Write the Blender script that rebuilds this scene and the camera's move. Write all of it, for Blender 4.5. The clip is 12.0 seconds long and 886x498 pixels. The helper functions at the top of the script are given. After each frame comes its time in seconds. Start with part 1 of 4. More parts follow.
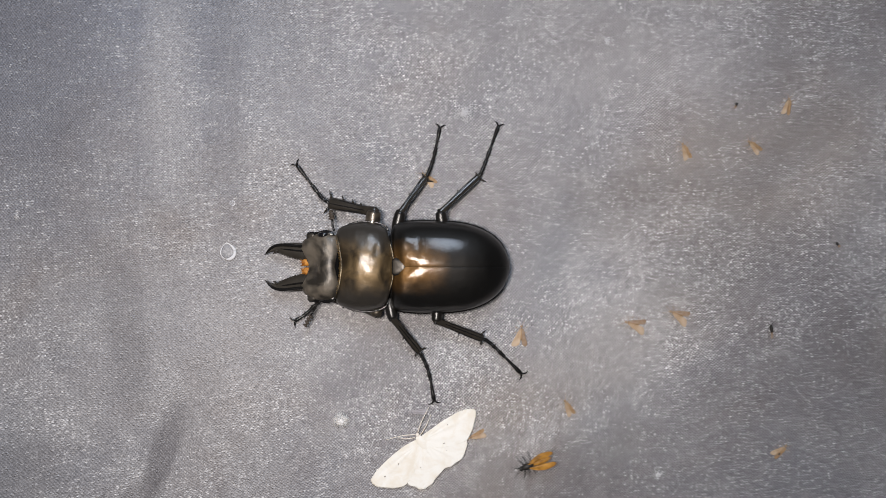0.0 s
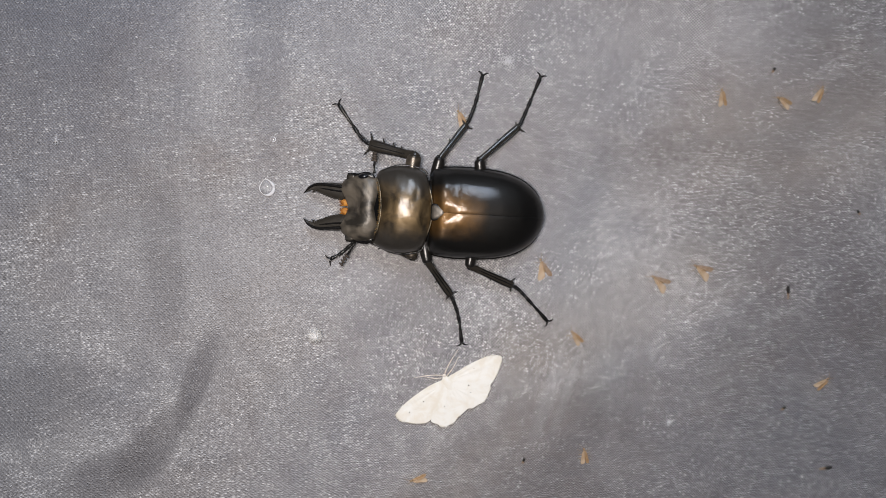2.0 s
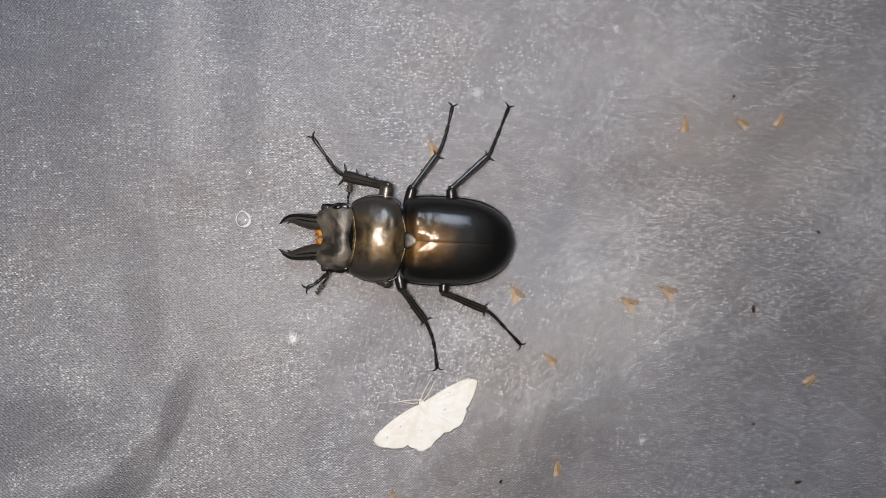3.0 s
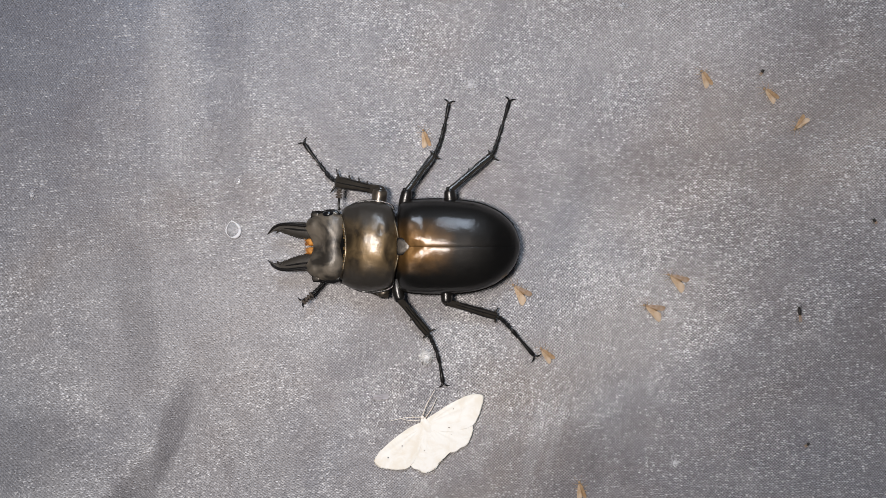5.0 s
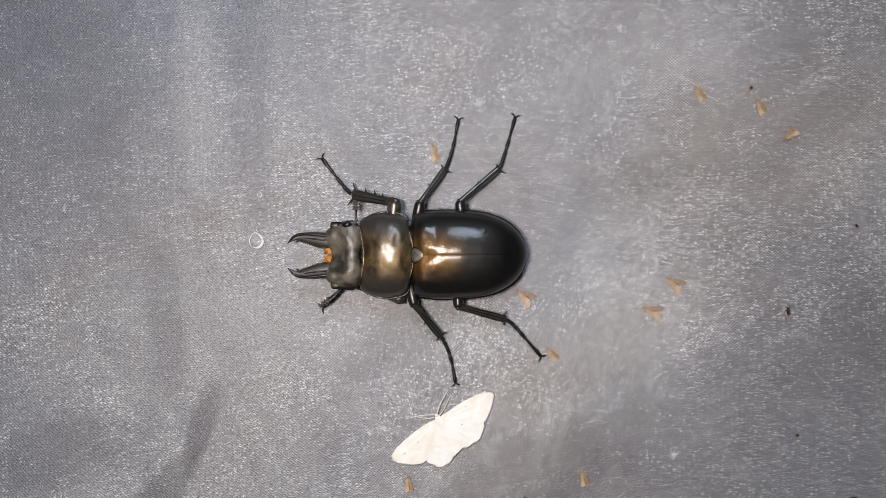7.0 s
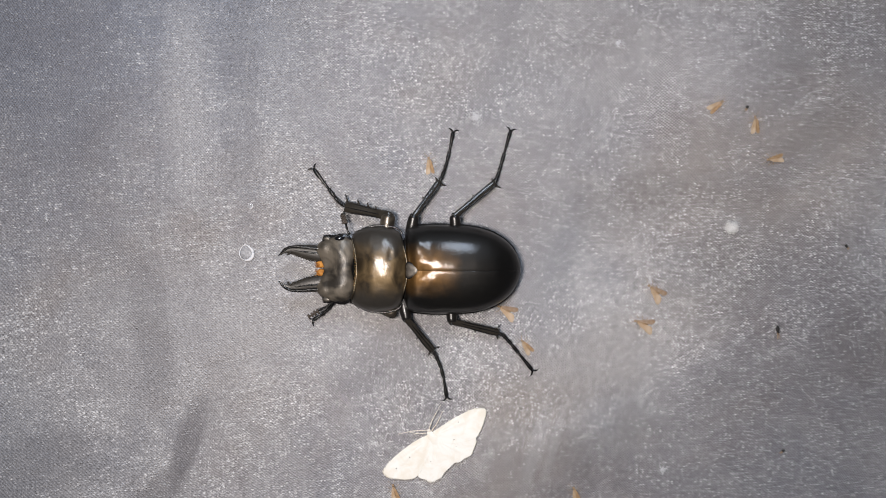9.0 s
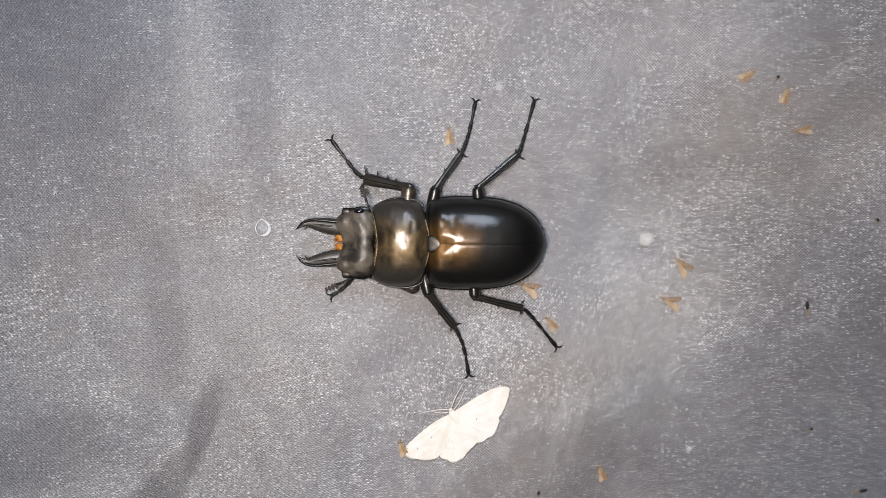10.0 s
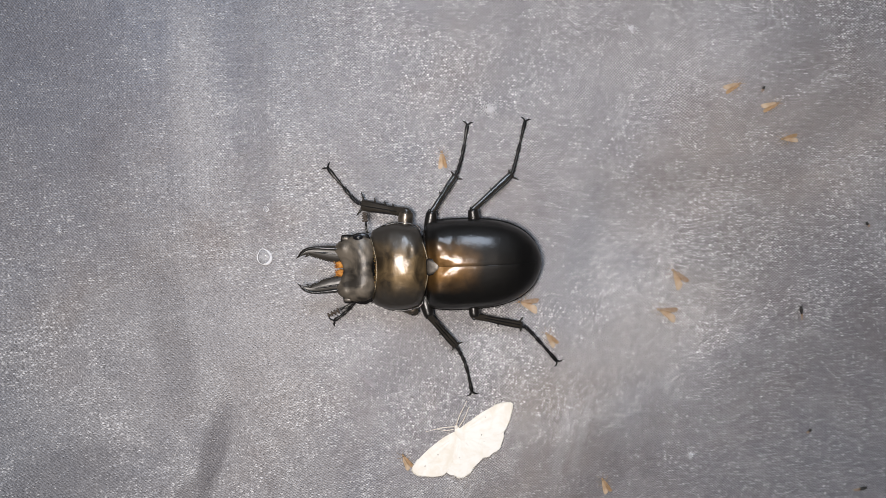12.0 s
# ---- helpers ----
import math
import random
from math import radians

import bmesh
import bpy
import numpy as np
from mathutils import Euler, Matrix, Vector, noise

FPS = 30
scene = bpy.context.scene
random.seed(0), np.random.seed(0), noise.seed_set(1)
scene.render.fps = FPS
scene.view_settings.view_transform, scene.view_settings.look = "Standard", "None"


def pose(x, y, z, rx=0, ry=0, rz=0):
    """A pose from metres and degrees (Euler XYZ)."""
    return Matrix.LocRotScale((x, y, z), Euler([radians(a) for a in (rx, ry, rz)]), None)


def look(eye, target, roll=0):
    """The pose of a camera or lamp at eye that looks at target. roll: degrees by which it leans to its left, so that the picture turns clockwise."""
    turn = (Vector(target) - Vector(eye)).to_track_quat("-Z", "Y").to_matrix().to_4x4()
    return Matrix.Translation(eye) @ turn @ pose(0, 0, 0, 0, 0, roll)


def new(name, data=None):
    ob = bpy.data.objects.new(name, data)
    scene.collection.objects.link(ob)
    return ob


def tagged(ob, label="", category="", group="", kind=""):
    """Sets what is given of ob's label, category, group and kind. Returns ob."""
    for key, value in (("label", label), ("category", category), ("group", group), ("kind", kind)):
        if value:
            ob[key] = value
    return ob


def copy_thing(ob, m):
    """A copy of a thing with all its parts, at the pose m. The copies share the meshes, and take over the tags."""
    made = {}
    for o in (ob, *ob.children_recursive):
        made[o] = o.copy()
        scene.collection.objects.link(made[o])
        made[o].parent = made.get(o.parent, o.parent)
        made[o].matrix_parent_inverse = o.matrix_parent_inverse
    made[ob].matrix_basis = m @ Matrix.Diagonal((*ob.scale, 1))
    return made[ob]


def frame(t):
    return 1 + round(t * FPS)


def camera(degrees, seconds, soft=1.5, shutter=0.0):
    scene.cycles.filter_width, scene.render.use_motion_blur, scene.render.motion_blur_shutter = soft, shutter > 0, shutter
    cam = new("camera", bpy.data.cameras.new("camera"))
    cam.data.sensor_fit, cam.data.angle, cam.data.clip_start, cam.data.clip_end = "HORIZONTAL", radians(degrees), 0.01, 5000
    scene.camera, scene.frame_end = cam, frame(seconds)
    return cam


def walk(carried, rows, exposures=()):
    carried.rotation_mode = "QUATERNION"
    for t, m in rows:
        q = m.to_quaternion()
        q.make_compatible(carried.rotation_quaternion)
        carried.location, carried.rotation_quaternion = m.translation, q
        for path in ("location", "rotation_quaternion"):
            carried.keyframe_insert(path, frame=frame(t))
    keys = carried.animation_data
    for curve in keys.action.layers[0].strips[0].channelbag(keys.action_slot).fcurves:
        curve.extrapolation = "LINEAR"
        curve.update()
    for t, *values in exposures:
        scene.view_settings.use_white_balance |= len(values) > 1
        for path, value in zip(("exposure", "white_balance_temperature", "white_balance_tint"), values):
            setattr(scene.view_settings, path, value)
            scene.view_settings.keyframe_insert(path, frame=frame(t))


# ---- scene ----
# All shapes below are drawn in millimetres and scaled by MM.
MM = 0.001
cam = camera(57.0, 12.0, soft=0.8, shutter=0.3)
# seconds, eye x y z (m), turn about x, y, z (degrees); 0 0 0 looks straight down
PATH = [
    (0, -0.00042, -0.00115, 0.14675, 0.69, -2.46, -0.01),
    (0.5, -0.00710, -0.00165, 0.14432, 0.12, -3.51, 0.28),
    (1, -0.00479, 0.00121, 0.15038, -0.43, -1.61, -0.58),
    (1.5, -0.00988, 0.00515, 0.15181, -4.17, -2.44, 0.79),
    (2, -0.01161, 0.00131, 0.14895, -4.33, -4.18, 3.11),
    (2.5, -0.01101, 0.00215, 0.15206, -3.63, -4.78, 2.09),
    (3, -0.01029, 0.00298, 0.15242, -2.87, -5.46, 2.13),
    (3.2, -0.00626, 0.00788, 0.15517, -4.45, -3.84, 2.33),
    (4.8, 0.01563, -0.00258, 0.14366, -0.33, 4.38, 0.02),
    (5, 0.01251, -0.00202, 0.14278, -0.51, 3.06, -0.04),
    (5.5, 0.00763, -0.00213, 0.14301, -0.53, 0.51, 0.49),
    (6, 0.00579, -0.00144, 0.14615, -1.17, 1.15, 0.37),
    (6.5, 0.00864, 0.00015, 0.15036, -0.37, 2.02, -0.80),
    (7, 0.00942, -0.00025, 0.15219, -0.62, 2.49, -0.64),
    (7.2, 0.00928, -0.00022, 0.15188, -0.43, 2.63, -0.67),
    (8.8, 0.00498, 0.00365, 0.15104, -2.11, 0.61, 0.33),
    (9, 0.00339, 0.00675, 0.15062, -2.22, -0.17, 0.12),
    (9.5, 0.00247, 0.00956, 0.14739, -4.64, 0.73, -0.66),
    (10, -0.00210, 0.00439, 0.14652, -3.15, -0.76, 0.05),
    (10.5, -0.00290, 0.00578, 0.15015, -3.36, -0.75, -1.28),
    (11, -0.00231, 0.00870, 0.15034, -3.36, -0.74, -2.31),
    (11.5, -0.00345, 0.01000, 0.14787, -3.89, -1.09, -2.29),
    (12, -0.00154, 0.00955, 0.14908, -3.56, -0.83, -2.36),
]
walk(cam, [(t, pose(x, y, z, rx, ry, rz)) for t, x, y, z, rx, ry, rz in PATH], exposures=[(0.0, -0.12), (1.0, -0.14), (1.5, -0.20), (2.5, -0.16), (3.2, -0.14), (4.8, -0.08), (5.0, -0.06), (5.5, 0.05), (6.0, 0.04), (7.0, -0.03), (9.0, 0.0), (12.0, 0.0)])

# ---- light: a torch beside the camera, a cool lamp further off, dim dusk around ----
world = bpy.data.worlds.new("dusk")
scene.world = world
world.use_nodes = True
world.node_tree.nodes["Background"].inputs[0].default_value = (0.62, 0.74, 1.0, 1)
world.node_tree.nodes["Background"].inputs[1].default_value = 0.04


def area_lamp(name, eye, target, watts, colour, size, size_y=None):
    data = bpy.data.lights.new(name, "AREA")
    data.energy, data.color, data.size = watts, colour, size
    data.shape = "RECTANGLE" if size_y else "DISK"
    if size_y:
        data.size_y = size_y
    lamp = new(name, data)
    lamp.matrix_world = look(eye, target)
    return lamp


torch = new("torch", bpy.data.lights.new("torch", "SPOT"))
torch.data.energy, torch.data.color = 1.23, (1.0, 0.915, 0.86)
torch.data.spot_size, torch.data.spot_blend, torch.data.shadow_soft_size = radians(112), 1.0, 0.020
torch.matrix_world = look((-0.028, 0.002, 0.172), (0.012, -0.014, 0))
area_lamp("cool_lamp", (0.06, 0.42, 0.54), (0, 0, 0), 2.05, (0.72, 0.83, 1.0), 0.18, 0.23)


# ---- materials ----
def material(name, base, rough=0.5, metal=0.0, coat=0.0, spec=0.5):
    m = bpy.data.materials.new(name)
    m.use_nodes = True
    b = m.node_tree.nodes["Principled BSDF"]
    b.inputs["Base Color"].default_value = (*base, 1)
    b.inputs["Roughness"].default_value = rough
    b.inputs["Metallic"].default_value = metal
    b.inputs["Coat Weight"].default_value = coat
    b.inputs["Coat Roughness"].default_value = 0.19
    b.inputs["Specular IOR Level"].default_value = spec
    return m


class Nodes:
    """Short ways to write the node tree of one material."""

    def __init__(self, m):
        self.t = m.node_tree
        self.out = m.node_tree.nodes["Principled BSDF"]
        self.where = self.t.nodes.new("ShaderNodeTexCoord").outputs["Object"]

    def link(self, a, b):
        self.t.links.new(a, b)

    def mapped(self, scale=(1, 1, 1), turn=0.0):
        n = self.t.nodes.new("ShaderNodeMapping")
        n.inputs["Scale"].default_value = scale
        n.inputs["Rotation"].default_value = (0, 0, radians(turn))
        self.link(self.where, n.inputs["Vector"])
        return n.outputs[0]

    def noise(self, scale, detail=3.0, rough=0.55, vector=None, distort=0.0):
        n = self.t.nodes.new("ShaderNodeTexNoise")
        n.inputs["Scale"].default_value = scale
        n.inputs["Detail"].default_value = detail
        n.inputs["Roughness"].default_value = rough
        n.inputs["Distortion"].default_value = distort
        self.link(vector or self.where, n.inputs["Vector"])
        return n.outputs["Fac"]

    def ramp(self, fac, *stops):
        n = self.t.nodes.new("ShaderNodeValToRGB")
        e = n.color_ramp.elements
        while len(e) < len(stops):
            e.new(0.5)
        for k, (at, c) in zip(e, stops):
            k.position, k.color = at, (*((c,) * 3 if isinstance(c, (int, float)) else c), 1)
        self.link(fac, n.inputs[0])
        return n.outputs[0]

    def math(self, op, a, b=0.0, c=0.0):
        n = self.t.nodes.new("ShaderNodeMath")
        n.operation = op
        for v, s in zip((a, b, c), n.inputs):
            if isinstance(v, (int, float)):
                s.default_value = v
            else:
                self.link(v, s)
        return n.outputs[0]

    def mix(self, fac, a, b, mode="MIX"):
        n = self.t.nodes.new("ShaderNodeMix")
        n.data_type, n.blend_type = "RGBA", mode
        for v, s in zip((fac, a, b), (n.inputs[0], n.inputs[6], n.inputs[7])):
            if isinstance(v, tuple):
                s.default_value = (*v, 1)
            elif isinstance(v, (int, float)):
                s.default_value = v
            else:
                self.link(v, s)
        return n.outputs[2]

    def bump(self, height, far, strength=1.0, below=None):
        n = self.t.nodes.new("ShaderNodeBump")
        n.inputs["Distance"].default_value = far
        n.inputs["Strength"].default_value = strength
        self.link(height, n.inputs["Height"])
        if below:
            self.link(below, n.inputs["Normal"])
        return n.outputs[0]

    def set(self, name, value):
        self.link(value, self.out.inputs[name])


def cloth_material():
    m = material("satin_tarpaulin", (0.3, 0.3, 0.32), 0.42, spec=0.5)
    n = Nodes(m)

    def vector(op, a, b=None, scale=None):
        g = n.t.nodes.new("ShaderNodeVectorMath")
        g.operation = op
        n.link(a, g.inputs[0])
        if b is not None:
            n.link(b, g.inputs[1])
        if scale is not None:
            g.inputs["Scale"].default_value = scale
        return g.outputs[0]

    def colour_noise(scale, detail=1.0):
        g = n.t.nodes.new("ShaderNodeTexNoise")
        g.inputs["Scale"].default_value, g.inputs["Detail"].default_value = scale, detail
        n.link(n.where, g.inputs["Vector"])
        return g.outputs["Color"]

    def split(v):
        g = n.t.nodes.new("ShaderNodeSeparateXYZ")
        n.link(v, g.inputs[0])
        return g.outputs

    edge = n.noise(60, 5.0, 0.65)

    def ragged_oval(x, y, rx, ry, turn, soft=0.3, ragged=0.5):
        """1 inside a ragged oval of the cloth (mm, degrees), 0 outside."""
        g = n.t.nodes.new("ShaderNodeMapping")
        g.vector_type = "TEXTURE"
        g.inputs["Location"].default_value = (x * MM, y * MM, 0)
        g.inputs["Rotation"].default_value = (0, 0, radians(turn))
        g.inputs["Scale"].default_value = (rx * MM, ry * MM, 1)
        n.link(n.where, g.inputs["Vector"])
        d = n.t.nodes.new("ShaderNodeVectorMath")
        d.operation = "LENGTH"
        n.link(g.outputs[0], d.inputs[0])
        r = n.math("MULTIPLY_ADD", n.math("SUBTRACT", edge, 0.5), ragged * 2, d.outputs["Value"])
        return n.ramp(n.math("MULTIPLY", r, 0.5), ((1 - soft) / 2, 1.0), (min((1 + soft) / 2, 1), 0.0))

    # the cloth is pulled a little out of square, in millimetres
    pulled = vector("ADD", vector("SCALE", n.where, scale=1000.0), vector("SCALE", colour_noise(28), scale=5.0))
    pulled = vector("ADD", pulled, vector("SCALE", colour_noise(420, 2.0), scale=0.42))
    px, py, _ = split(pulled)
    west = n.math("MINIMUM", n.math("ADD", px, 14), 0)
    slope = n.math("MULTIPLY_ADD", py, 0.0042, -0.07)
    py = n.math("MULTIPLY_ADD", slope, west, py)

    def floats(a, b, long, wide, seed):
        """Single loose floats of thread along a: two lots for each, and its soft profile."""
        g = n.t.nodes.new("ShaderNodeCombineXYZ")
        n.link(n.math("DIVIDE", a, long), g.inputs[0])
        n.link(n.math("DIVIDE", b, wide), g.inputs[1])
        g.inputs[2].default_value = seed
        v = n.t.nodes.new("ShaderNodeTexVoronoi")
        v.voronoi_dimensions = "2D"
        v.inputs["Scale"].default_value = 1.0
        n.link(g.outputs[0], v.inputs["Vector"])
        lots = n.t.nodes.new("ShaderNodeSeparateColor")
        n.link(v.outputs["Color"], lots.inputs[0])
        return lots.outputs[0], lots.outputs[1], n.ramp(v.outputs["Distance"], (0.10, 1.0), (0.55, 0.0))

    # weft floats run across, warp floats lean a little off the upright
    weft = floats(px, py, 0.86, 0.27, 3.5)
    warp = floats(n.math("MULTIPLY_ADD", px, 0.24, py), n.math("MULTIPLY_ADD", py, -0.24, px), 0.74, 0.30, 8.5)
    # the weave itself, threads over and under each other
    weave = n.math("MULTIPLY_ADD", n.math("MULTIPLY", n.math("SINE", n.math("MULTIPLY", px, 11.4)), n.math("SINE", n.math("MULTIPLY", py, 12.1))), 0.5, 0.5)
    # where the warp floats show, with more of the painted glints
    upright = n.math("MAXIMUM", ragged_oval(15, -22, 32, 26, 0, 0.5, 0.5), n.math("MULTIPLY", ragged_oval(22, 34, 32, 24, 0, 0.6, 0.8), 0.6))
    upright = n.math("MAXIMUM", upright, n.ramp(n.noise(70, 3.0, 0.6), (0.58, 0.0), (0.66, 0.75)))

    # broad stains: bluish, greenish and brownish grey
    broad, patch = n.noise(15, 4.0, 0.6, distort=0.8), n.noise(48, 6.0, 0.7, distort=1.2)
    tint = n.ramp(broad, (0.30, (0.248, 0.256, 0.282)), (0.50, (0.286, 0.276, 0.286)), (0.70, (0.330, 0.292, 0.266)))
    tint = n.mix(n.ramp(patch, (0.40, 0.0), (0.70, 0.75)), tint, (0.40, 0.395, 0.40))
    tint = n.mix(n.ramp(n.noise(120, 5.0, 0.75, distort=1.0), (0.50, 0.0), (0.72, 0.35)), tint, (0.20, 0.20, 0.22))
    tint = n.mix(n.math("MULTIPLY", ragged_oval(64, 15, 27, 12, 14, 0.5), 0.36), tint, (0.29, 0.235, 0.18))
    tint = n.mix(n.math("MULTIPLY", ragged_oval(40, -15, 26, 7, 30, 0.5), 0.35), tint, (0.34, 0.29, 0.24))
    # colour cast of uneven light painted in: bluish upper left, warm right
    tint = n.mix(n.math("MULTIPLY", ragged_oval(-66, 40, 46, 32, 20, 0.7), 0.60), tint, (0.215, 0.24, 0.30))
    tint = n.mix(n.math("MULTIPLY", ragged_oval(62, 26, 36, 30, 10, 0.7), 0.34), tint, (0.35, 0.30, 0.275))
    # paler places; two narrow strips lie along creases
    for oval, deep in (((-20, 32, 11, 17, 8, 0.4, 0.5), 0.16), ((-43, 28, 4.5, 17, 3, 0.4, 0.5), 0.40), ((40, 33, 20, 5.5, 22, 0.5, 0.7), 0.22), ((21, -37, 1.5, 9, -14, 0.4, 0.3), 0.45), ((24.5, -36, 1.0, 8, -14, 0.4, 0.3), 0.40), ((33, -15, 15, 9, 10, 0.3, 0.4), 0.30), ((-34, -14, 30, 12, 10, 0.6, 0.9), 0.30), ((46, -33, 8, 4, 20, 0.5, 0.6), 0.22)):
        tint = n.mix(n.math("MULTIPLY", ragged_oval(*oval), deep), tint, (0.50, 0.49, 0.495))
    # brushed strokes across the cloth
    for scale, turn in (((60, 330, 100), 14), ((300, 55, 100), -14), ((80, 420, 100), -32), ((90, 480, 100), 52)):
        tint = n.mix(n.ramp(n.noise(1.0, 4.0, 0.6, n.mapped(scale, turn), 1.4), (0.55, 0.0), (0.78, 0.20)), tint, (0.48, 0.475, 0.48))
    # damp, darker places with clear edges, and shade painted in; their fibres lie flat
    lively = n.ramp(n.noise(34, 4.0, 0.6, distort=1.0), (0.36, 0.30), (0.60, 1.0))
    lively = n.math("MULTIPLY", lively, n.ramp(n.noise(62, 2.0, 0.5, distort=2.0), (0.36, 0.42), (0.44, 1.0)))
    damp_and_shade = (
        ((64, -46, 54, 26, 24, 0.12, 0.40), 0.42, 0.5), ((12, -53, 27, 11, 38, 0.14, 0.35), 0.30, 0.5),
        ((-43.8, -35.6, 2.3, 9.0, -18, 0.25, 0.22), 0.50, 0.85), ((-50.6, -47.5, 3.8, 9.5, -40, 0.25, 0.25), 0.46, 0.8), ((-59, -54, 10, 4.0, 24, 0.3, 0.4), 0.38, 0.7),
        # the oval at (-72, 30) paints the light's falloff on the left
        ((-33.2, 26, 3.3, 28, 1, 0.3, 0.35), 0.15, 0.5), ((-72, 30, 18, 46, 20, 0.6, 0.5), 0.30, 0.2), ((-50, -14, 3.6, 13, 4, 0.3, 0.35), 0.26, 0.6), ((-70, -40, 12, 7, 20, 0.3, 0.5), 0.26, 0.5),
        # (72, -8) and (78, 44) paint falloff at right, (-5, -18) the beetle's shade
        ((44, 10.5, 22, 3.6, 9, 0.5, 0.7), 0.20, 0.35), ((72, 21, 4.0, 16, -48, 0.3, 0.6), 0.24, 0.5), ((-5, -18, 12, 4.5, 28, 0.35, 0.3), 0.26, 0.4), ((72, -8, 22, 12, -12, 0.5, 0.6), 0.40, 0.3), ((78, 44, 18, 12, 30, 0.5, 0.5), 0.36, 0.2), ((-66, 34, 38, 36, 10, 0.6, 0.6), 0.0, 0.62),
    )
    for oval, deep, flat in damp_and_shade:
        here = ragged_oval(*oval)
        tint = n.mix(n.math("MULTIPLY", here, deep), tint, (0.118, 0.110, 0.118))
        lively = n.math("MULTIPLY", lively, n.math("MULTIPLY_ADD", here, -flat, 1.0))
    # thread by thread, dull and bright
    relief = n.mix(upright, weft[2], warp[2])
    lot = n.mix(upright, weft[0], warp[0])
    fuzz = n.noise(1500, 3.0, 0.75)
    open_weave = n.ramp(n.math("MULTIPLY_ADD", px, 0.01, n.math("MULTIPLY_ADD", patch, 0.5, 0.25)), (0.20, 0.40), (0.62, 1.30))
    open_weave = n.math("MULTIPLY", open_weave, n.ramp(n.noise(210, 4.0, 0.7), (0.36, 0.50), (0.62, 1.20)))
    grain = n.math("MULTIPLY_ADD", n.math("SUBTRACT", weave, 0.45), open_weave, 1.0)
    grain = n.math("MULTIPLY", grain, n.math("MULTIPLY_ADD", n.math("MULTIPLY", n.math("SUBTRACT", lot, 0.5), relief), 1.0, 1.0))
    grain = n.math("MULTIPLY", grain, n.math("MULTIPLY_ADD", fuzz, 1.2, 0.38))
    grain = n.math("MULTIPLY_ADD", n.math("SUBTRACT", grain, 1.0), n.math("MULTIPLY_ADD", lively, 0.50, 0.50), 0.93)
    tint = n.mix(1.0, tint, grain, "MULTIPLY")
    # glints painted into the colour of single floats, thick where the cloth is lively
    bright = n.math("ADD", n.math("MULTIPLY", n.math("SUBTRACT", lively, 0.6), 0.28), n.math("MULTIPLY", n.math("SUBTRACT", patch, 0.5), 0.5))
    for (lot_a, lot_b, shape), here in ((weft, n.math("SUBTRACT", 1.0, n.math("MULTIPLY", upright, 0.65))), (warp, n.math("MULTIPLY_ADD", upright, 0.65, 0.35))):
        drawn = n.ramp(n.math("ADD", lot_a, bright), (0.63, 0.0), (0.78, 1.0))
        painted_glint = n.math("MULTIPLY", n.math("MULTIPLY", drawn, here), shape)
        painted_glint = n.math("MULTIPLY", painted_glint, n.math("MULTIPLY_ADD", n.math("POWER", lot_b, 2.0), 0.90, 0.25))
        painted_glint = n.math("MULTIPLY", painted_glint, n.math("MULTIPLY_ADD", weave, 0.6, 0.55))
        tint = n.mix(n.math("MULTIPLY", painted_glint, n.math("MULTIPLY_ADD", lively, 0.6, 0.2)), tint, (0.97, 0.965, 0.965))
    # pinpoint glints, likewise set in the fibre's colour
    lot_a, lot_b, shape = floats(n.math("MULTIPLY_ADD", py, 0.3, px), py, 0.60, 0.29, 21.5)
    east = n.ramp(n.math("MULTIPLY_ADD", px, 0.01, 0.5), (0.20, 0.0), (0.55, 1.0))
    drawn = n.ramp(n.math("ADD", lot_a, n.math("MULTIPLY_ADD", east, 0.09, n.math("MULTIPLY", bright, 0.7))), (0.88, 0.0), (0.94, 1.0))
    painted_glint = n.math("MULTIPLY", n.math("MULTIPLY", drawn, shape), n.math("MULTIPLY_ADD", lot_b, 0.9, 0.2))
    tint = n.mix(n.math("MULTIPLY", painted_glint, n.math("MULTIPLY_ADD", lively, 0.6, 0.3)), tint, (1.0, 0.99, 0.99))
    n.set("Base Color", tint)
    n.set("Roughness", n.ramp(lot, (0.2, 0.55), (0.9, 0.32)))
    h = n.bump(weave, 0.00009, 0.8)
    h = n.bump(fuzz, 0.00020, 0.7, h)
    h = n.bump(n.math("MULTIPLY", relief, lot), 0.00018, 0.8, h)
    n.set("Normal", h)
    return m


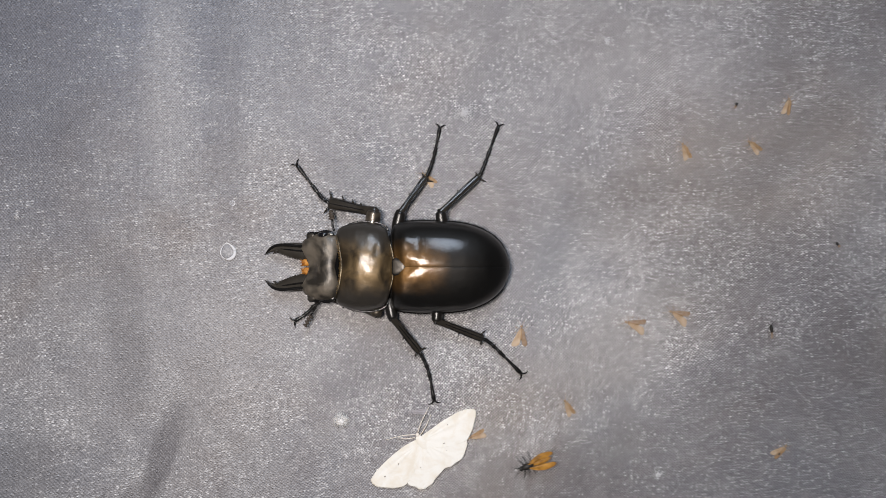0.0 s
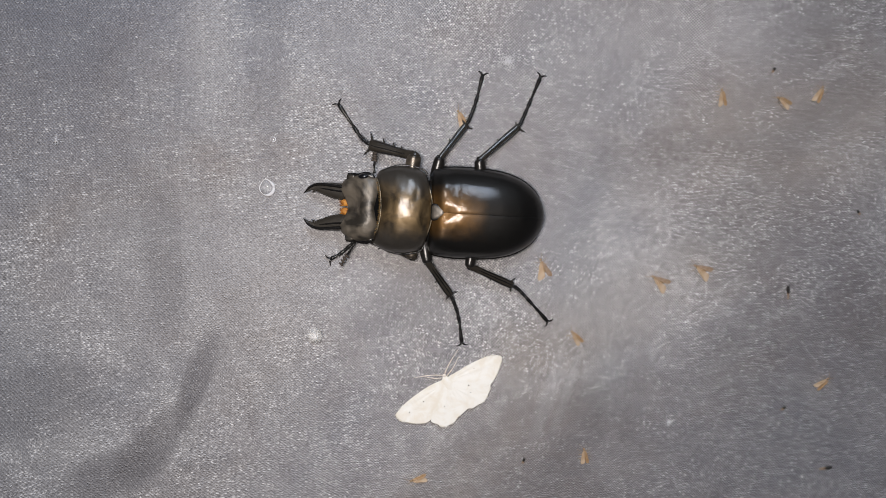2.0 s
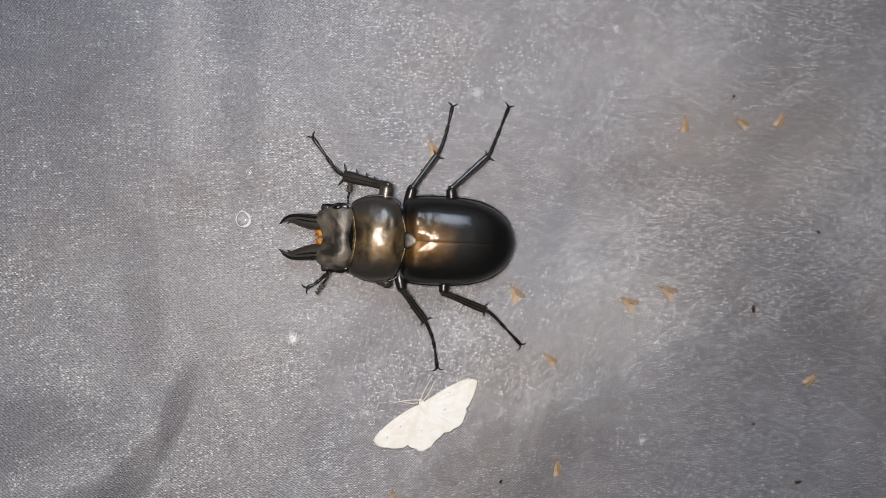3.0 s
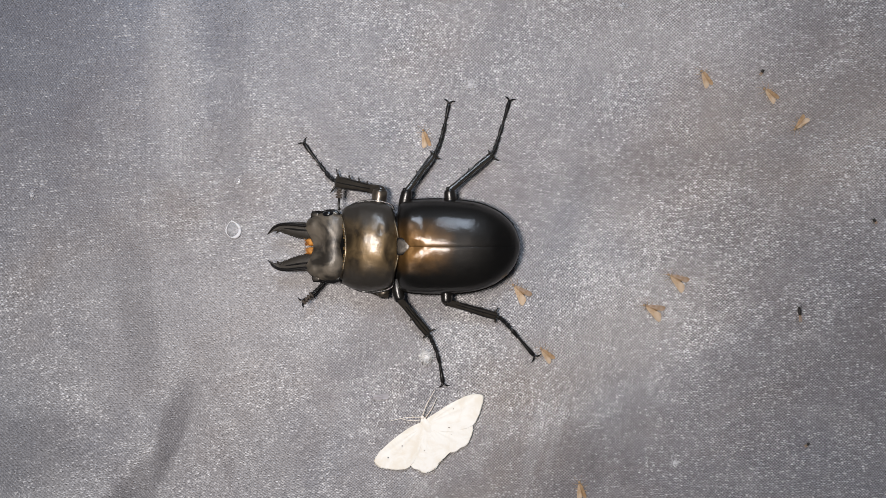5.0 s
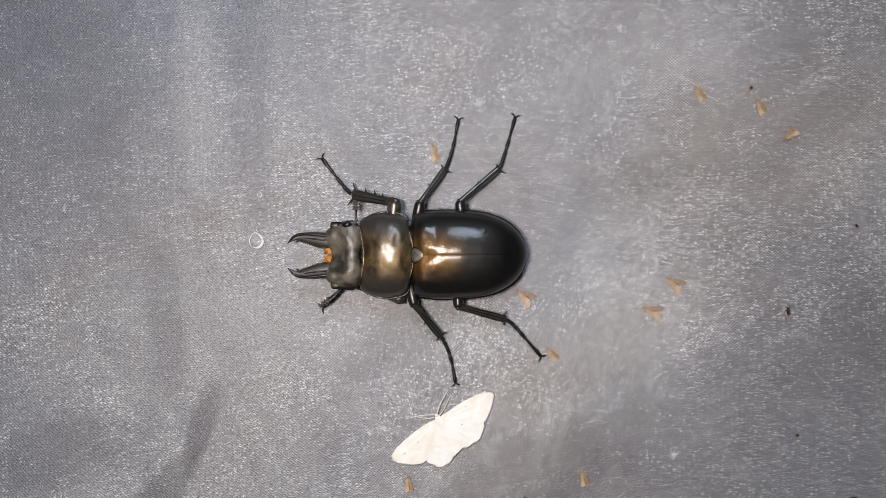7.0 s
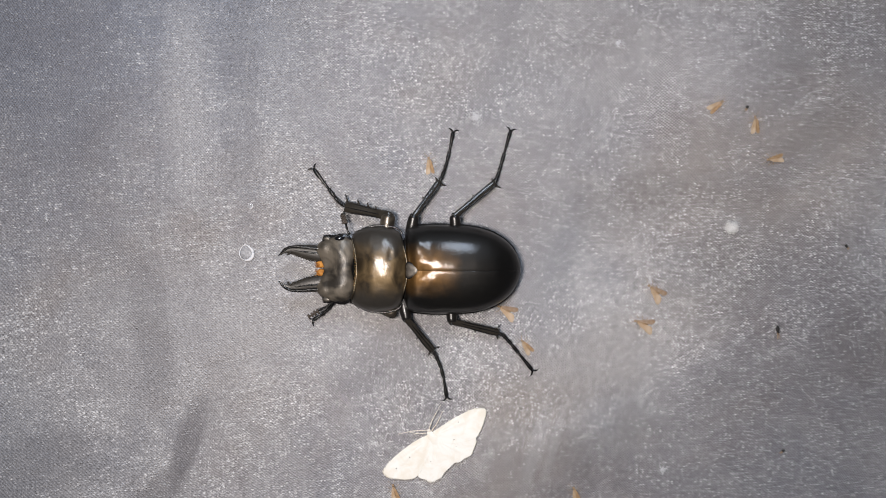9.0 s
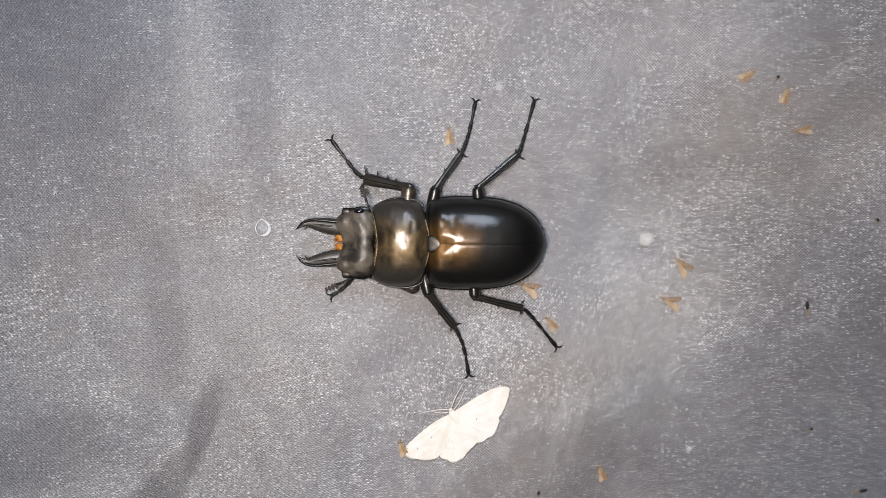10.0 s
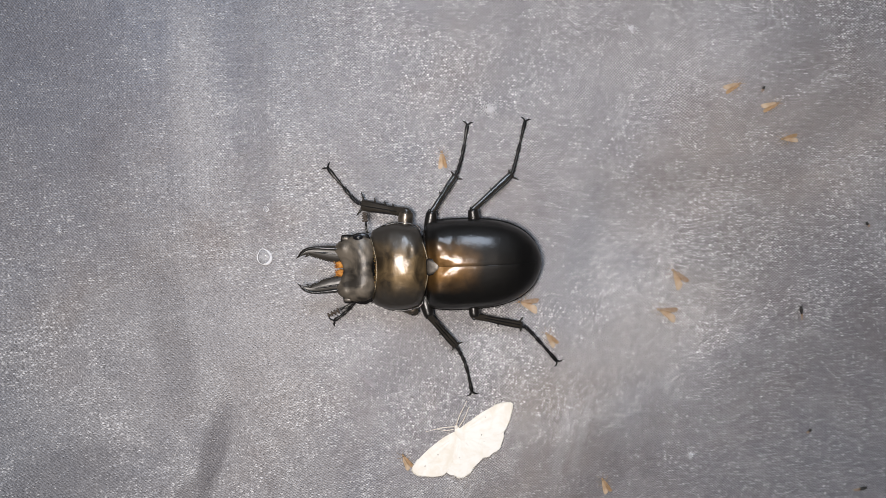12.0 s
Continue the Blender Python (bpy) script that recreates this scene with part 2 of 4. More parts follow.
def shell_material(name, base, rough, metal, coat, dent=0.00004, seen=0.5, coat_rough=0.2, tail=None, sides=None, cloudy=0.5):
    """tail: (colour, from, to) towards the hind end; sides: (colour, from, to) towards the flanks; mm from the origin
    and the middle line.
    """
    m = material(name, base, rough, metal, coat)
    n = Nodes(m)
    n.out.inputs["Coat Roughness"].default_value = coat_rough
    cloud = n.noise(300, 3.0, 0.55, distort=0.6)
    tint = n.mix(n.ramp(cloud, (0.38, 0.0), (0.62, 1.0)), tuple(c * (1 - cloudy) for c in base), tuple(c * (1 + cloudy) for c in base))
    axes = n.t.nodes.new("ShaderNodeSeparateXYZ")
    n.link(n.where, axes.inputs[0])

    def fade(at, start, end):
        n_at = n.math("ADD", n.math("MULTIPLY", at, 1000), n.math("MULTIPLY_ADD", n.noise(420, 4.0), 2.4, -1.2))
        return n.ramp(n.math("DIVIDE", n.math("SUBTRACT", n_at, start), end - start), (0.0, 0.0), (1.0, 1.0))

    # the sheen's falloff is painted: bronze darkens away from the highlights
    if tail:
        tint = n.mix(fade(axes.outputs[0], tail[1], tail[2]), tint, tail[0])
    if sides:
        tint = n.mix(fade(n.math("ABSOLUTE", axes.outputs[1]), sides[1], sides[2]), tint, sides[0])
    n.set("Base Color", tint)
    n.set("Roughness", n.math("MULTIPLY_ADD", n.noise(900, 3.0), 0.22, rough - 0.11))
    fine = n.bump(n.noise(5200, 2.0), dent, min(seen * 1.6, 1), n.bump(n.noise(700, 3.0), dent * 5, seen))
    n.set("Normal", fine)
    # the lacquer over it: fine wrinkles across, pits here and there
    wrinkle = n.noise(1.0, 3.0, 0.6, n.mapped((2600, 900, 900)), 0.6)
    n.set("Coat Normal", n.bump(wrinkle, 0.00003, seen * 0.9, fine))
    return m


def horn_material(name, base, rough=0.32, coat=0.3, spec=0.4):
    m = material(name, base, rough, 0.0, coat, spec)
    n = Nodes(m)
    n.set("Base Color", n.mix(n.noise(700, 4.0), tuple(c * 0.5 for c in base), tuple(c * 1.6 for c in base)))
    n.set("Normal", n.bump(n.noise(2500, 3.0), 0.00006, 0.6))
    return m


def wing_material(name, dark, light, scale, rough=0.75, through_light=0.0, vary=0.0):
    m = material(name, light, rough, spec=0.2)
    n = Nodes(m)
    veins = n.noise(scale, 4.0, 0.6, distort=0.5)
    tint = n.mix(n.ramp(veins, (0.36, 0.0), (0.6, 1.0)), dark, light)
    if vary:
        lot = n.t.nodes.new("ShaderNodeObjectInfo").outputs["Random"]
        tint = n.mix(n.math("MULTIPLY", lot, vary), tint, tuple(c * 0.72 for c in dark))
    n.set("Base Color", tint)
    n.set("Normal", n.bump(n.noise(scale * 8, 2.0), 0.00003, 0.5))
    n.out.inputs["Alpha"].default_value = 1.0 - through_light
    return m


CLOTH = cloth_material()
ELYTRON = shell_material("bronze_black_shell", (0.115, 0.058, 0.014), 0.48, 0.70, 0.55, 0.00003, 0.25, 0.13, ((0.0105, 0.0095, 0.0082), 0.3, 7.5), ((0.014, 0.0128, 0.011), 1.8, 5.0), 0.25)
PRONOTUM = shell_material("bronze_shell", (0.108, 0.073, 0.034), 0.46, 0.64, 0.75, 0.00003, 0.25, 0.22, None, ((0.064, 0.056, 0.046), 1.8, 5.4), 0.6)
SHIELD = shell_material("pale_bronze_shield", (0.080, 0.070, 0.058), 0.42, 0.65, 0.4, 0.00003, 0.25, 0.3)
HEAD = shell_material("dull_bronze_head", (0.096, 0.081, 0.062), 0.46, 0.25, 0.25, 0.00003, 0.4, 0.30, None, None, 0.7)
BLACK = horn_material("black_horn", (0.008, 0.0075, 0.007), 0.26, 0.2)
JAW = horn_material("grey_black_horn", (0.027, 0.023, 0.018), 0.40, 0.15, 0.28)
FEMUR = horn_material("brown_black_thigh", (0.010, 0.009, 0.008), 0.28, 0.2)
TIBIA = horn_material("brown_black_horn", (0.026, 0.022, 0.017), 0.26, 0.5)
SHIN_BRONZE = shell_material("brown_bronze_thigh", (0.080, 0.066, 0.050), 0.36, 0.55, 0.5, 0.00003, 0.3, 0.15)
RIM = shell_material("golden_rim", (0.19, 0.155, 0.105), 0.36, 0.85, 0.2)
NECK_GAP = material("neck_gap_black", (0.004, 0.004, 0.004), 0.9, spec=0.05)
EYE = material("eye", (0.006, 0.006, 0.007), 0.12, coat=0.6)
ORANGE = wing_material("orange_bristle", (0.22, 0.075, 0.015), (0.58, 0.26, 0.055), 900, 0.6)
CLUB = horn_material("antenna_club", (0.05, 0.038, 0.028), 0.6, 0.0)
HAIR = material("golden_fringe", (0.40, 0.24, 0.08), 0.5)
MOTH = wing_material("cream_white_wing", (0.83, 0.78, 0.68), (0.90, 0.885, 0.83), 420, 0.9)
MOTH_FUR = wing_material("cream_fur", (0.74, 0.62, 0.50), (0.86, 0.82, 0.76), 2500, 0.95)
DOT = material("dark_scale", (0.20, 0.17, 0.14), 0.8)
CREAM_WING = wing_material("cream_tan_wing", (0.58, 0.40, 0.24), (0.74, 0.58, 0.42), 600, 0.6, 0.3, 0.15)
TAN = wing_material("tan_wing", (0.48, 0.30, 0.15), (0.66, 0.47, 0.29), 600, 0.6, 0.35, 0.35)
PALE_TAN = wing_material("grey_tan_wing", (0.44, 0.30, 0.19), (0.58, 0.46, 0.36), 600, 0.6, 0.35, 0.25)
MILKY = wing_material("milky_wing", (0.47, 0.45, 0.47), (0.60, 0.58, 0.60), 1500, 0.5, 0.45)
BROWN = horn_material("brown_body", (0.34, 0.23, 0.13), 0.5, 0.0)
SOOT = horn_material("soot_body", (0.02, 0.018, 0.016), 0.5, 0.0)
AMBER = wing_material("amber_wing", (0.24, 0.11, 0.02), (0.54, 0.27, 0.05), 700, 0.4, 0.2)
FLUFF = wing_material("grey_white_down", (0.72, 0.71, 0.70), (0.88, 0.875, 0.86), 1800, 0.95)
LINT = material("white_lint", (0.70, 0.70, 0.72), 0.9)
WET = wing_material("wet_cloth", (0.18, 0.18, 0.19), (0.36, 0.355, 0.365), 2400, 0.3)
WATER = material("water", (0.85, 0.87, 0.90), 0.04)
WATER.node_tree.nodes["Principled BSDF"].inputs["Alpha"].default_value = 0.12


# ---- mesh helpers ----
def link_mesh(name, bm, mat, smooth=True):
    bmesh.ops.recalc_face_normals(bm, faces=bm.faces)
    me = bpy.data.meshes.new(name)
    bm.to_mesh(me)
    bm.free()
    me.materials.append(mat)
    if smooth:
        me.polygons.foreach_set("use_smooth", [True] * len(me.polygons))
    me.transform(Matrix.Scale(MM, 4))
    return new(name, me)


def part(name, bm, mat, parent, label="", smooth=True):
    ob = link_mesh(name, bm, mat, smooth)
    ob.parent = parent
    return tagged(ob, label=label) if label else ob


def skin(bm, rings, caps=True):
    """Faces between rings of equally many points."""
    rows = [[bm.verts.new(p) for p in ring] for ring in rings]
    for a, b in zip(rows, rows[1:]):
        for i in range(len(a)):
            j = (i + 1) % len(a)
            bm.faces.new((a[i], a[j], b[j], b[i]))
    if caps:
        bm.faces.new(rows[0][::-1])
        bm.faces.new(rows[-1])
    return rows


def smooth_line(points, steps):
    """A Catmull-Rom line through points of any number of values."""
    p = [np.array(q, float) for q in points]
    p = [2 * p[0] - p[1], *p, 2 * p[-1] - p[-2]]
    out = []
    for a, b, c, d in zip(p, p[1:], p[2:], p[3:]):
        for k in range(steps):
            t = k / steps
            out.append(0.5 * (2 * b + (c - a) * t + (2 * a - 5 * b + 4 * c - d) * t**2 + (3 * b - a - 3 * c + d) * t**3))
    return out + [p[-2]]


def tube(bm, points, radii, n=10, flat=1.0, steps=3):
    """A round limb along a line, its height flat times its width."""
    line = smooth_line([(*p, r) for p, r in zip(points, radii)], steps) if steps > 1 else [np.array((*p, r), float) for p, r in zip(points, radii)]
    rings = []
    for i, q in enumerate(line):
        way = Vector((line[min(i + 1, len(line) - 1)] - line[max(i - 1, 0)])[:3]).normalized()
        side = way.cross(Vector((0, 0, 1)))
        side = side.normalized() if side.length > 1e-3 else Vector((1, 0, 0))
        up = side.cross(way)
        r = max(q[3], 0.01)
        rings.append([Vector(q[:3]) + side * r * math.cos(a) + up * r * flat * math.sin(a) for a in (2 * math.pi * k / n for k in range(n))])
    skin(bm, rings)


def ball(bm, at, size, turn=0.0, seg=14):
    m = Matrix.Translation(at) @ Matrix.Rotation(radians(turn), 4, "Z") @ Matrix.Diagonal((*size, 1))
    bmesh.ops.create_uvsphere(bm, u_segments=seg, v_segments=seg // 2 + 2, radius=1, matrix=m)


def spike(bm, at, tip, r, n=6):
    tube(bm, (at, tuple(np.array(at) * 0.4 + np.array(tip) * 0.6), tip), (r, r * 0.7, 0.02), n, 1.0, 2)


# ---- the cloth ----
def ridge(x, y, line, high, wide):
    """A crease along a line of points, soft at its ends."""
    best = 1e9
    for (ax, ay), (bx, by) in zip(line, line[1:]):
        dx, dy = bx - ax, by - ay
        t = min(max(((x - ax) * dx + (y - ay) * dy) / (dx * dx + dy * dy), 0), 1)
        best = min(best, math.hypot(x - ax - t * dx, y - ay - t * dy))
    return high * math.exp(-((best / wide) ** 2))


CREASES = [
    (((-37, 60), (-37, 26), (-38, 6)), 0.35, 3.2),
    (((-52, 60), (-55, 20), (-50, -10)), 0.40, 6.0),
    (((-38, -22), (-42, -33), (-50, -46), (-60, -60)), -0.75, 2.6),
    (((-33, -24), (-37, -36), (-44, -50)), 0.35, 3.0),
    (((12, 8), (40, 16), (66, 34)), 0.35, 4.0),
    (((30, 2), (56, 18), (85, 25)), -0.35, 5.0),
    (((22, -27), (21, -34), (18, -42)), 0.25, 1.4),
    (((25, -28), (24, -35), (22, -42)), 0.22, 1.2),
    (((52, 12), (85, 11)), 0.30, 2.4),
    (((-12, 50), (-10, 20)), 0.30, 5.0),
]


def cloth_z(x, y):
    """The height of the cloth, in mm."""
    edge = (x * 0.60 - y * 0.80) - 36 + 3 * math.sin(x * 0.06)
    fall = -0.07 * (math.sqrt(edge * edge + 30) + edge) / 2
    fall = max(fall, -3.0) if edge < 60 else -3.0
    z = fall + sum(ridge(x, y, *c) for c in CREASES)
    q = Vector((x, y, 0))
    z += 0.55 * noise.noise(q / 23) + 0.22 * noise.noise(q / 8 + Vector((9, 3, 1)))
    near = math.exp(-((math.hypot(x / 34, (y + 4) / 30)) ** 4))
    return z * (1 - 0.75 * near)


def grid_line(fine, step, far):
    inner = list(np.arange(-fine, fine + step / 2, step))
    out, x, d = [], fine, step
    while x < far:
        d *= 1.35
        x += d
        out.append(x)
    return [-v for v in reversed(out)] + inner + out


def build_cloth():
    xs, ys = grid_line(96, 0.8, 3000), grid_line(66, 0.8, 3000)
    flat = lambda x, y: math.hypot(x, y) > 260  # noqa: E731
    verts = [(x * MM, y * MM, (-3.0 if flat(x, y) else cloth_z(x, y)) * MM) for y in ys for x in xs]
    w = len(xs)
    faces = [(j * w + i, j * w + i + 1, (j + 1) * w + i + 1, (j + 1) * w + i) for j in range(len(ys) - 1) for i in range(w - 1)]
    me = bpy.data.meshes.new("ground")
    me.from_pydata(verts, [], faces)
    me.polygons.foreach_set("use_smooth", [True] * len(me.polygons))
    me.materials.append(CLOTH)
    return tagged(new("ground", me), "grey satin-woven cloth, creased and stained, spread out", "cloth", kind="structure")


build_cloth()


# ---- the stag beetle ----
def shell_loft(stations, n=36, steps=4, front=0.0, back=0.0, power=2.4):
    """A closed shell along x. Stations: x, half width, bottom, rim and top height. front, back: how far the ends bow."""
    bm = bmesh.new()
    line = smooth_line(stations, steps)
    x0, x1 = line[0][0], line[-1][0]
    rings = []
    for x, w, zb, zr, zt in line:
        f = (x - x0) / (x1 - x0)
        ring = []
        for k in range(n):
            a = 2 * math.pi * k / n
            c, s = math.cos(a), math.sin(a)
            u = math.copysign(abs(c) ** (2 / power), c)
            v = abs(s) ** (2 / power)
            z = zr + (zt - zr) * v if s >= 0 else zr + (zb - zr) * v
            ring.append((x + (front * (1 - f) ** 2 + back * f**2) * u * u, w * u, z))
        rings.append(ring)
    skin(bm, rings)
    return bm


def elytron(side):
    """One wing case: side 1 or -1."""
    rows = smooth_line(
        [(-2.9, 6.5, 6.5), (-2.4, 7.4, 7.2), (-1.2, 7.8, 7.95), (0.4, 7.95, 8.27), (2.2, 8.05, 8.41), (6.0, 8.0, 8.52), (10.0, 7.55, 8.36), (13.0, 6.6, 7.75), (15.3, 5.15, 6.6), (16.8, 3.4, 5.4), (17.6, 1.6, 4.4), (17.85, 0.3, 3.7)], 10
    )
    bm = bmesh.new()
    rings = []
    for x, w, zt in rows:
        zr, ring = 3.3, []
        for u in (0, 0.003, *(k / 36 for k in range(1, 37))):
            y = w * math.sin(u * math.pi / 2)
            z = zr + (zt - zr) * max(math.cos(u * math.pi / 2), 0) ** 0.86
            z -= 0.05 * math.exp(-((y / 0.10) ** 2))
            # the shoulder boss, and faint wrinkles behind the shield
            z += 0.36 * math.exp(-(((x + 0.9) / 1.5) ** 2 + ((y - 5.0) / 1.9) ** 2)) - 0.05 * math.exp(-(((x - 1.6) / 0.9) ** 2 + ((y - 4.6) / 2.0) ** 2))
            z += (0.075 * noise.noise(Vector((x / 1.1, side * y / 1.1, 5))) + 0.03 * noise.noise(Vector((x / 0.5, side * y / 0.5, 2)))) * math.exp(-(((x - 0.5) / 3.0) ** 2 + (y / 3.6) ** 2))
            z -= 0.28 * math.exp(-((y / 1.1) ** 2)) * math.exp(-(((x + 0.3) / 1.9) ** 2))
            z += 0.035 * noise.noise(Vector((x / 2.4, side * y / 2.0, 11)))
            bow = 0.55 * (1 - y / max(w, 0.1)) ** 2 * math.exp(-((x + 2.9) / 1.5) ** 2)
            ring.append((x + bow, side * (y + 0.003), z))
        rim = min(0.22, w * 0.3)
        ring += [(x, side * (w + rim), zr + 0.10), (x, side * (w + rim), zr - 0.12), (x, side * (w - 0.1), zr - 0.3), (x, side * 0.006, 2.1)]
        rings.append(ring)
    skin(bm, rings)
    return bm


def leg(parent, hip, knee, ankle, heel, mid, toe, r_femur, r_tibia, spines, front=False):
    """A leg: the thigh with its shin and foot."""
    bm = bmesh.new()
    h, k, a = np.array(hip), np.array(knee), np.array(ankle)
    thick = (k - h) / np.linalg.norm(k - h) * r_femur
    blunt = (0.90, 1.05, 1.06, 1.0, 0.72) if front else (0.80, 1.02, 0.98, 0.86, 0.5)
    tube(bm, (h, h * 0.5 + k * 0.5, h * 0.15 + k * 0.85, k, k + thick * 0.25), [r_femur * g for g in blunt], 16, 0.8, 5)
    thigh = part("leg", bm, SHIN_BRONZE if front else FEMUR, parent)
    way = (a - k) / np.linalg.norm(a - k)
    out = np.array((-way[1], way[0], 0))
    out /= np.linalg.norm(out)
    rise = np.cross(way, out)
    rise = rise if rise[2] > 0 else -rise
    bm = bmesh.new()
    # the knee's knobs
    for s in (-1, 1):
        ball(bm, k + out * s * r_femur * 0.50 + rise * r_femur * 0.22 - thick * 0.1, (r_femur * 0.34,) * 3, 0, 10)
    part("knee", bm, BLACK, thigh)
    bm = bmesh.new()
    grow = (0.55, 0.92, 0.82, 1.06, 1.05) if front else (0.5, 0.88, 0.88, 1.08, 0.95)
    tube(bm, (k - way * r_tibia * 0.9, k + rise * r_tibia * 0.35, k * 0.7 + a * 0.3, k * 0.22 + a * 0.78, a), [r_tibia * g for g in grow], 12, 0.5, 4)
    for f, s, long in spines:
        at = k * (1 - f) + a * f + out * s * r_tibia * (0.72 + 0.35 * f)
        spike(bm, at - out * s * 0.15, at + out * s * long * 0.85 + way * long * 0.5, 0.22)
    part("tibia", bm, TIBIA, thigh)
    # raised glossy edges along the shin, and a row of short bristles
    bm = bmesh.new()
    rng = random.Random(int(abs(hip[0] * 10 + hip[1])))
    for s, lift, r in ((0.72, 0.20, 0.13), (-0.72, 0.20, 0.13), (0.08, 0.46, 0.10)):
        edge = [k * (1 - f) + a * f + out * s * r_tibia * g + rise * r_tibia * lift for f, g in ((0.08, 0.68), (0.35, 0.82), (0.75, 1.05), (0.98, 0.98))]
        tube(bm, edge, (r * 0.6, r, r * 1.2, r * 0.8), 7, 1.0, 4)
        for f in np.linspace(0.2, 0.97, 14):
            p = k * (1 - f) + a * f + out * s * r_tibia * (0.75 + 0.3 * f) + rise * r_tibia * lift
            spike(bm, p, p + out * s * rng.uniform(0.15, 0.40) + way * rng.uniform(0.15, 0.35), 0.045, 3)
    part("shin_ridge", bm, BLACK, thigh, "glossy black bristled ridges of the shin")
    bm = bmesh.new()
    line = smooth_line([ankle, heel, mid, toe], 8)
    marks = [0, 5, 10, 14, 18]
    for i, j in zip(marks, marks[1:]):
        p, q = line[i], line[j]
        tube(bm, (p, p * 0.3 + q * 0.7, q), (0.20, 0.38, 0.24), 8, 0.9, 2)
        ball(bm, q, (0.36, 0.36, 0.30), 0, 8)
    tube(bm, (line[18], line[21], line[23], line[24]), (0.20, 0.28, 0.40, 0.30), 8, 0.9, 3)
    way = line[24] - line[20]
    way = way / np.linalg.norm(way)
    out = np.array((-way[1], way[0], 0))
    for s in (-1, 1):
        e = line[24]
        tube(bm, (e, e + way * 0.50 + out * s * 0.50 + (0, 0, 0.1), e + way * 0.70 + out * s * 1.15 - (0, 0, 0.35)), (0.20, 0.15, 0.04), 6, 1.0, 3)
    for i in range(2, 22, 2):
        for s in (-1, 1):
            spike(bm, line[i], line[i] + out * s * 0.55 + way * 0.3 - (0, 0, 0.05), 0.07, 4)
    return thigh, part("tarsus", bm, BLACK, thigh), hip, ankle


def mandible(side):
    bm = bmesh.new()
    pts = ((1.6, 2.6, 0.0), (0.0, 2.65, 0.0), (-2.0, 2.9, 0.05), (-3.9, 3.25, 0.15), (-5.4, 3.42, 0.25), (-6.5, 3.05, 0.35), (-7.35, 2.25, 0.45))
    tube(bm, [(x, side * y, z) for x, y, z in pts], (1.45, 1.48, 1.36, 1.02, 0.66, 0.40, 0.04), 16, 0.32, 5)
    # the toothed inner edge
    inner = smooth_line(((-0.6, 1.42, 0.1), (-2.4, 1.75, 0.1), (-4.2, 2.42, 0.15), (-5.3, 2.9, 0.2)), 4)
    for x, y, z in inner:
        ball(bm, (x, side * (y - 0.02), z), (0.22, 0.26, 0.22), 0, 8)
    spike(bm, (-5.1, side * 3.0, 0.35), (-6.0, side * 2.35, 0.4), 0.26)
    return bm


def antenna(long):
    """Along +x from its root: the shaft, bent, then a comb of four plates."""
    shaft = bmesh.new()
    a = long * 0.56
    tube(shaft, ((0, 0, 0), (a * 0.45, 0.16, 0.1), (a, 0, 0.0)), (0.24, 0.17, 0.20), 8, 1.0, 3)
    for k in range(4):
        ball(shaft, (a * (0.45 + 0.17 * k), 0.12 - 0.04 * k, 0.05), (0.22, 0.24, 0.22), 0, 8)
    club = bmesh.new()
    for k in range(4):
        x = a + 0.15 + (long - a - 0.3) * k / 3
        tube(club, ((x, -0.42, 0), (x + 0.08, 0.05, 0), (x + 0.12, 0.62 - 0.08 * k, 0)), (0.15, 0.23, 0.14), 8, 1.1, 3)
    tube(club, ((a, 0, 0), (long * 0.8, 0, 0), (long, 0.15, 0)), (0.17, 0.2, 0.12), 8, 1.0, 2)
    return shaft, club


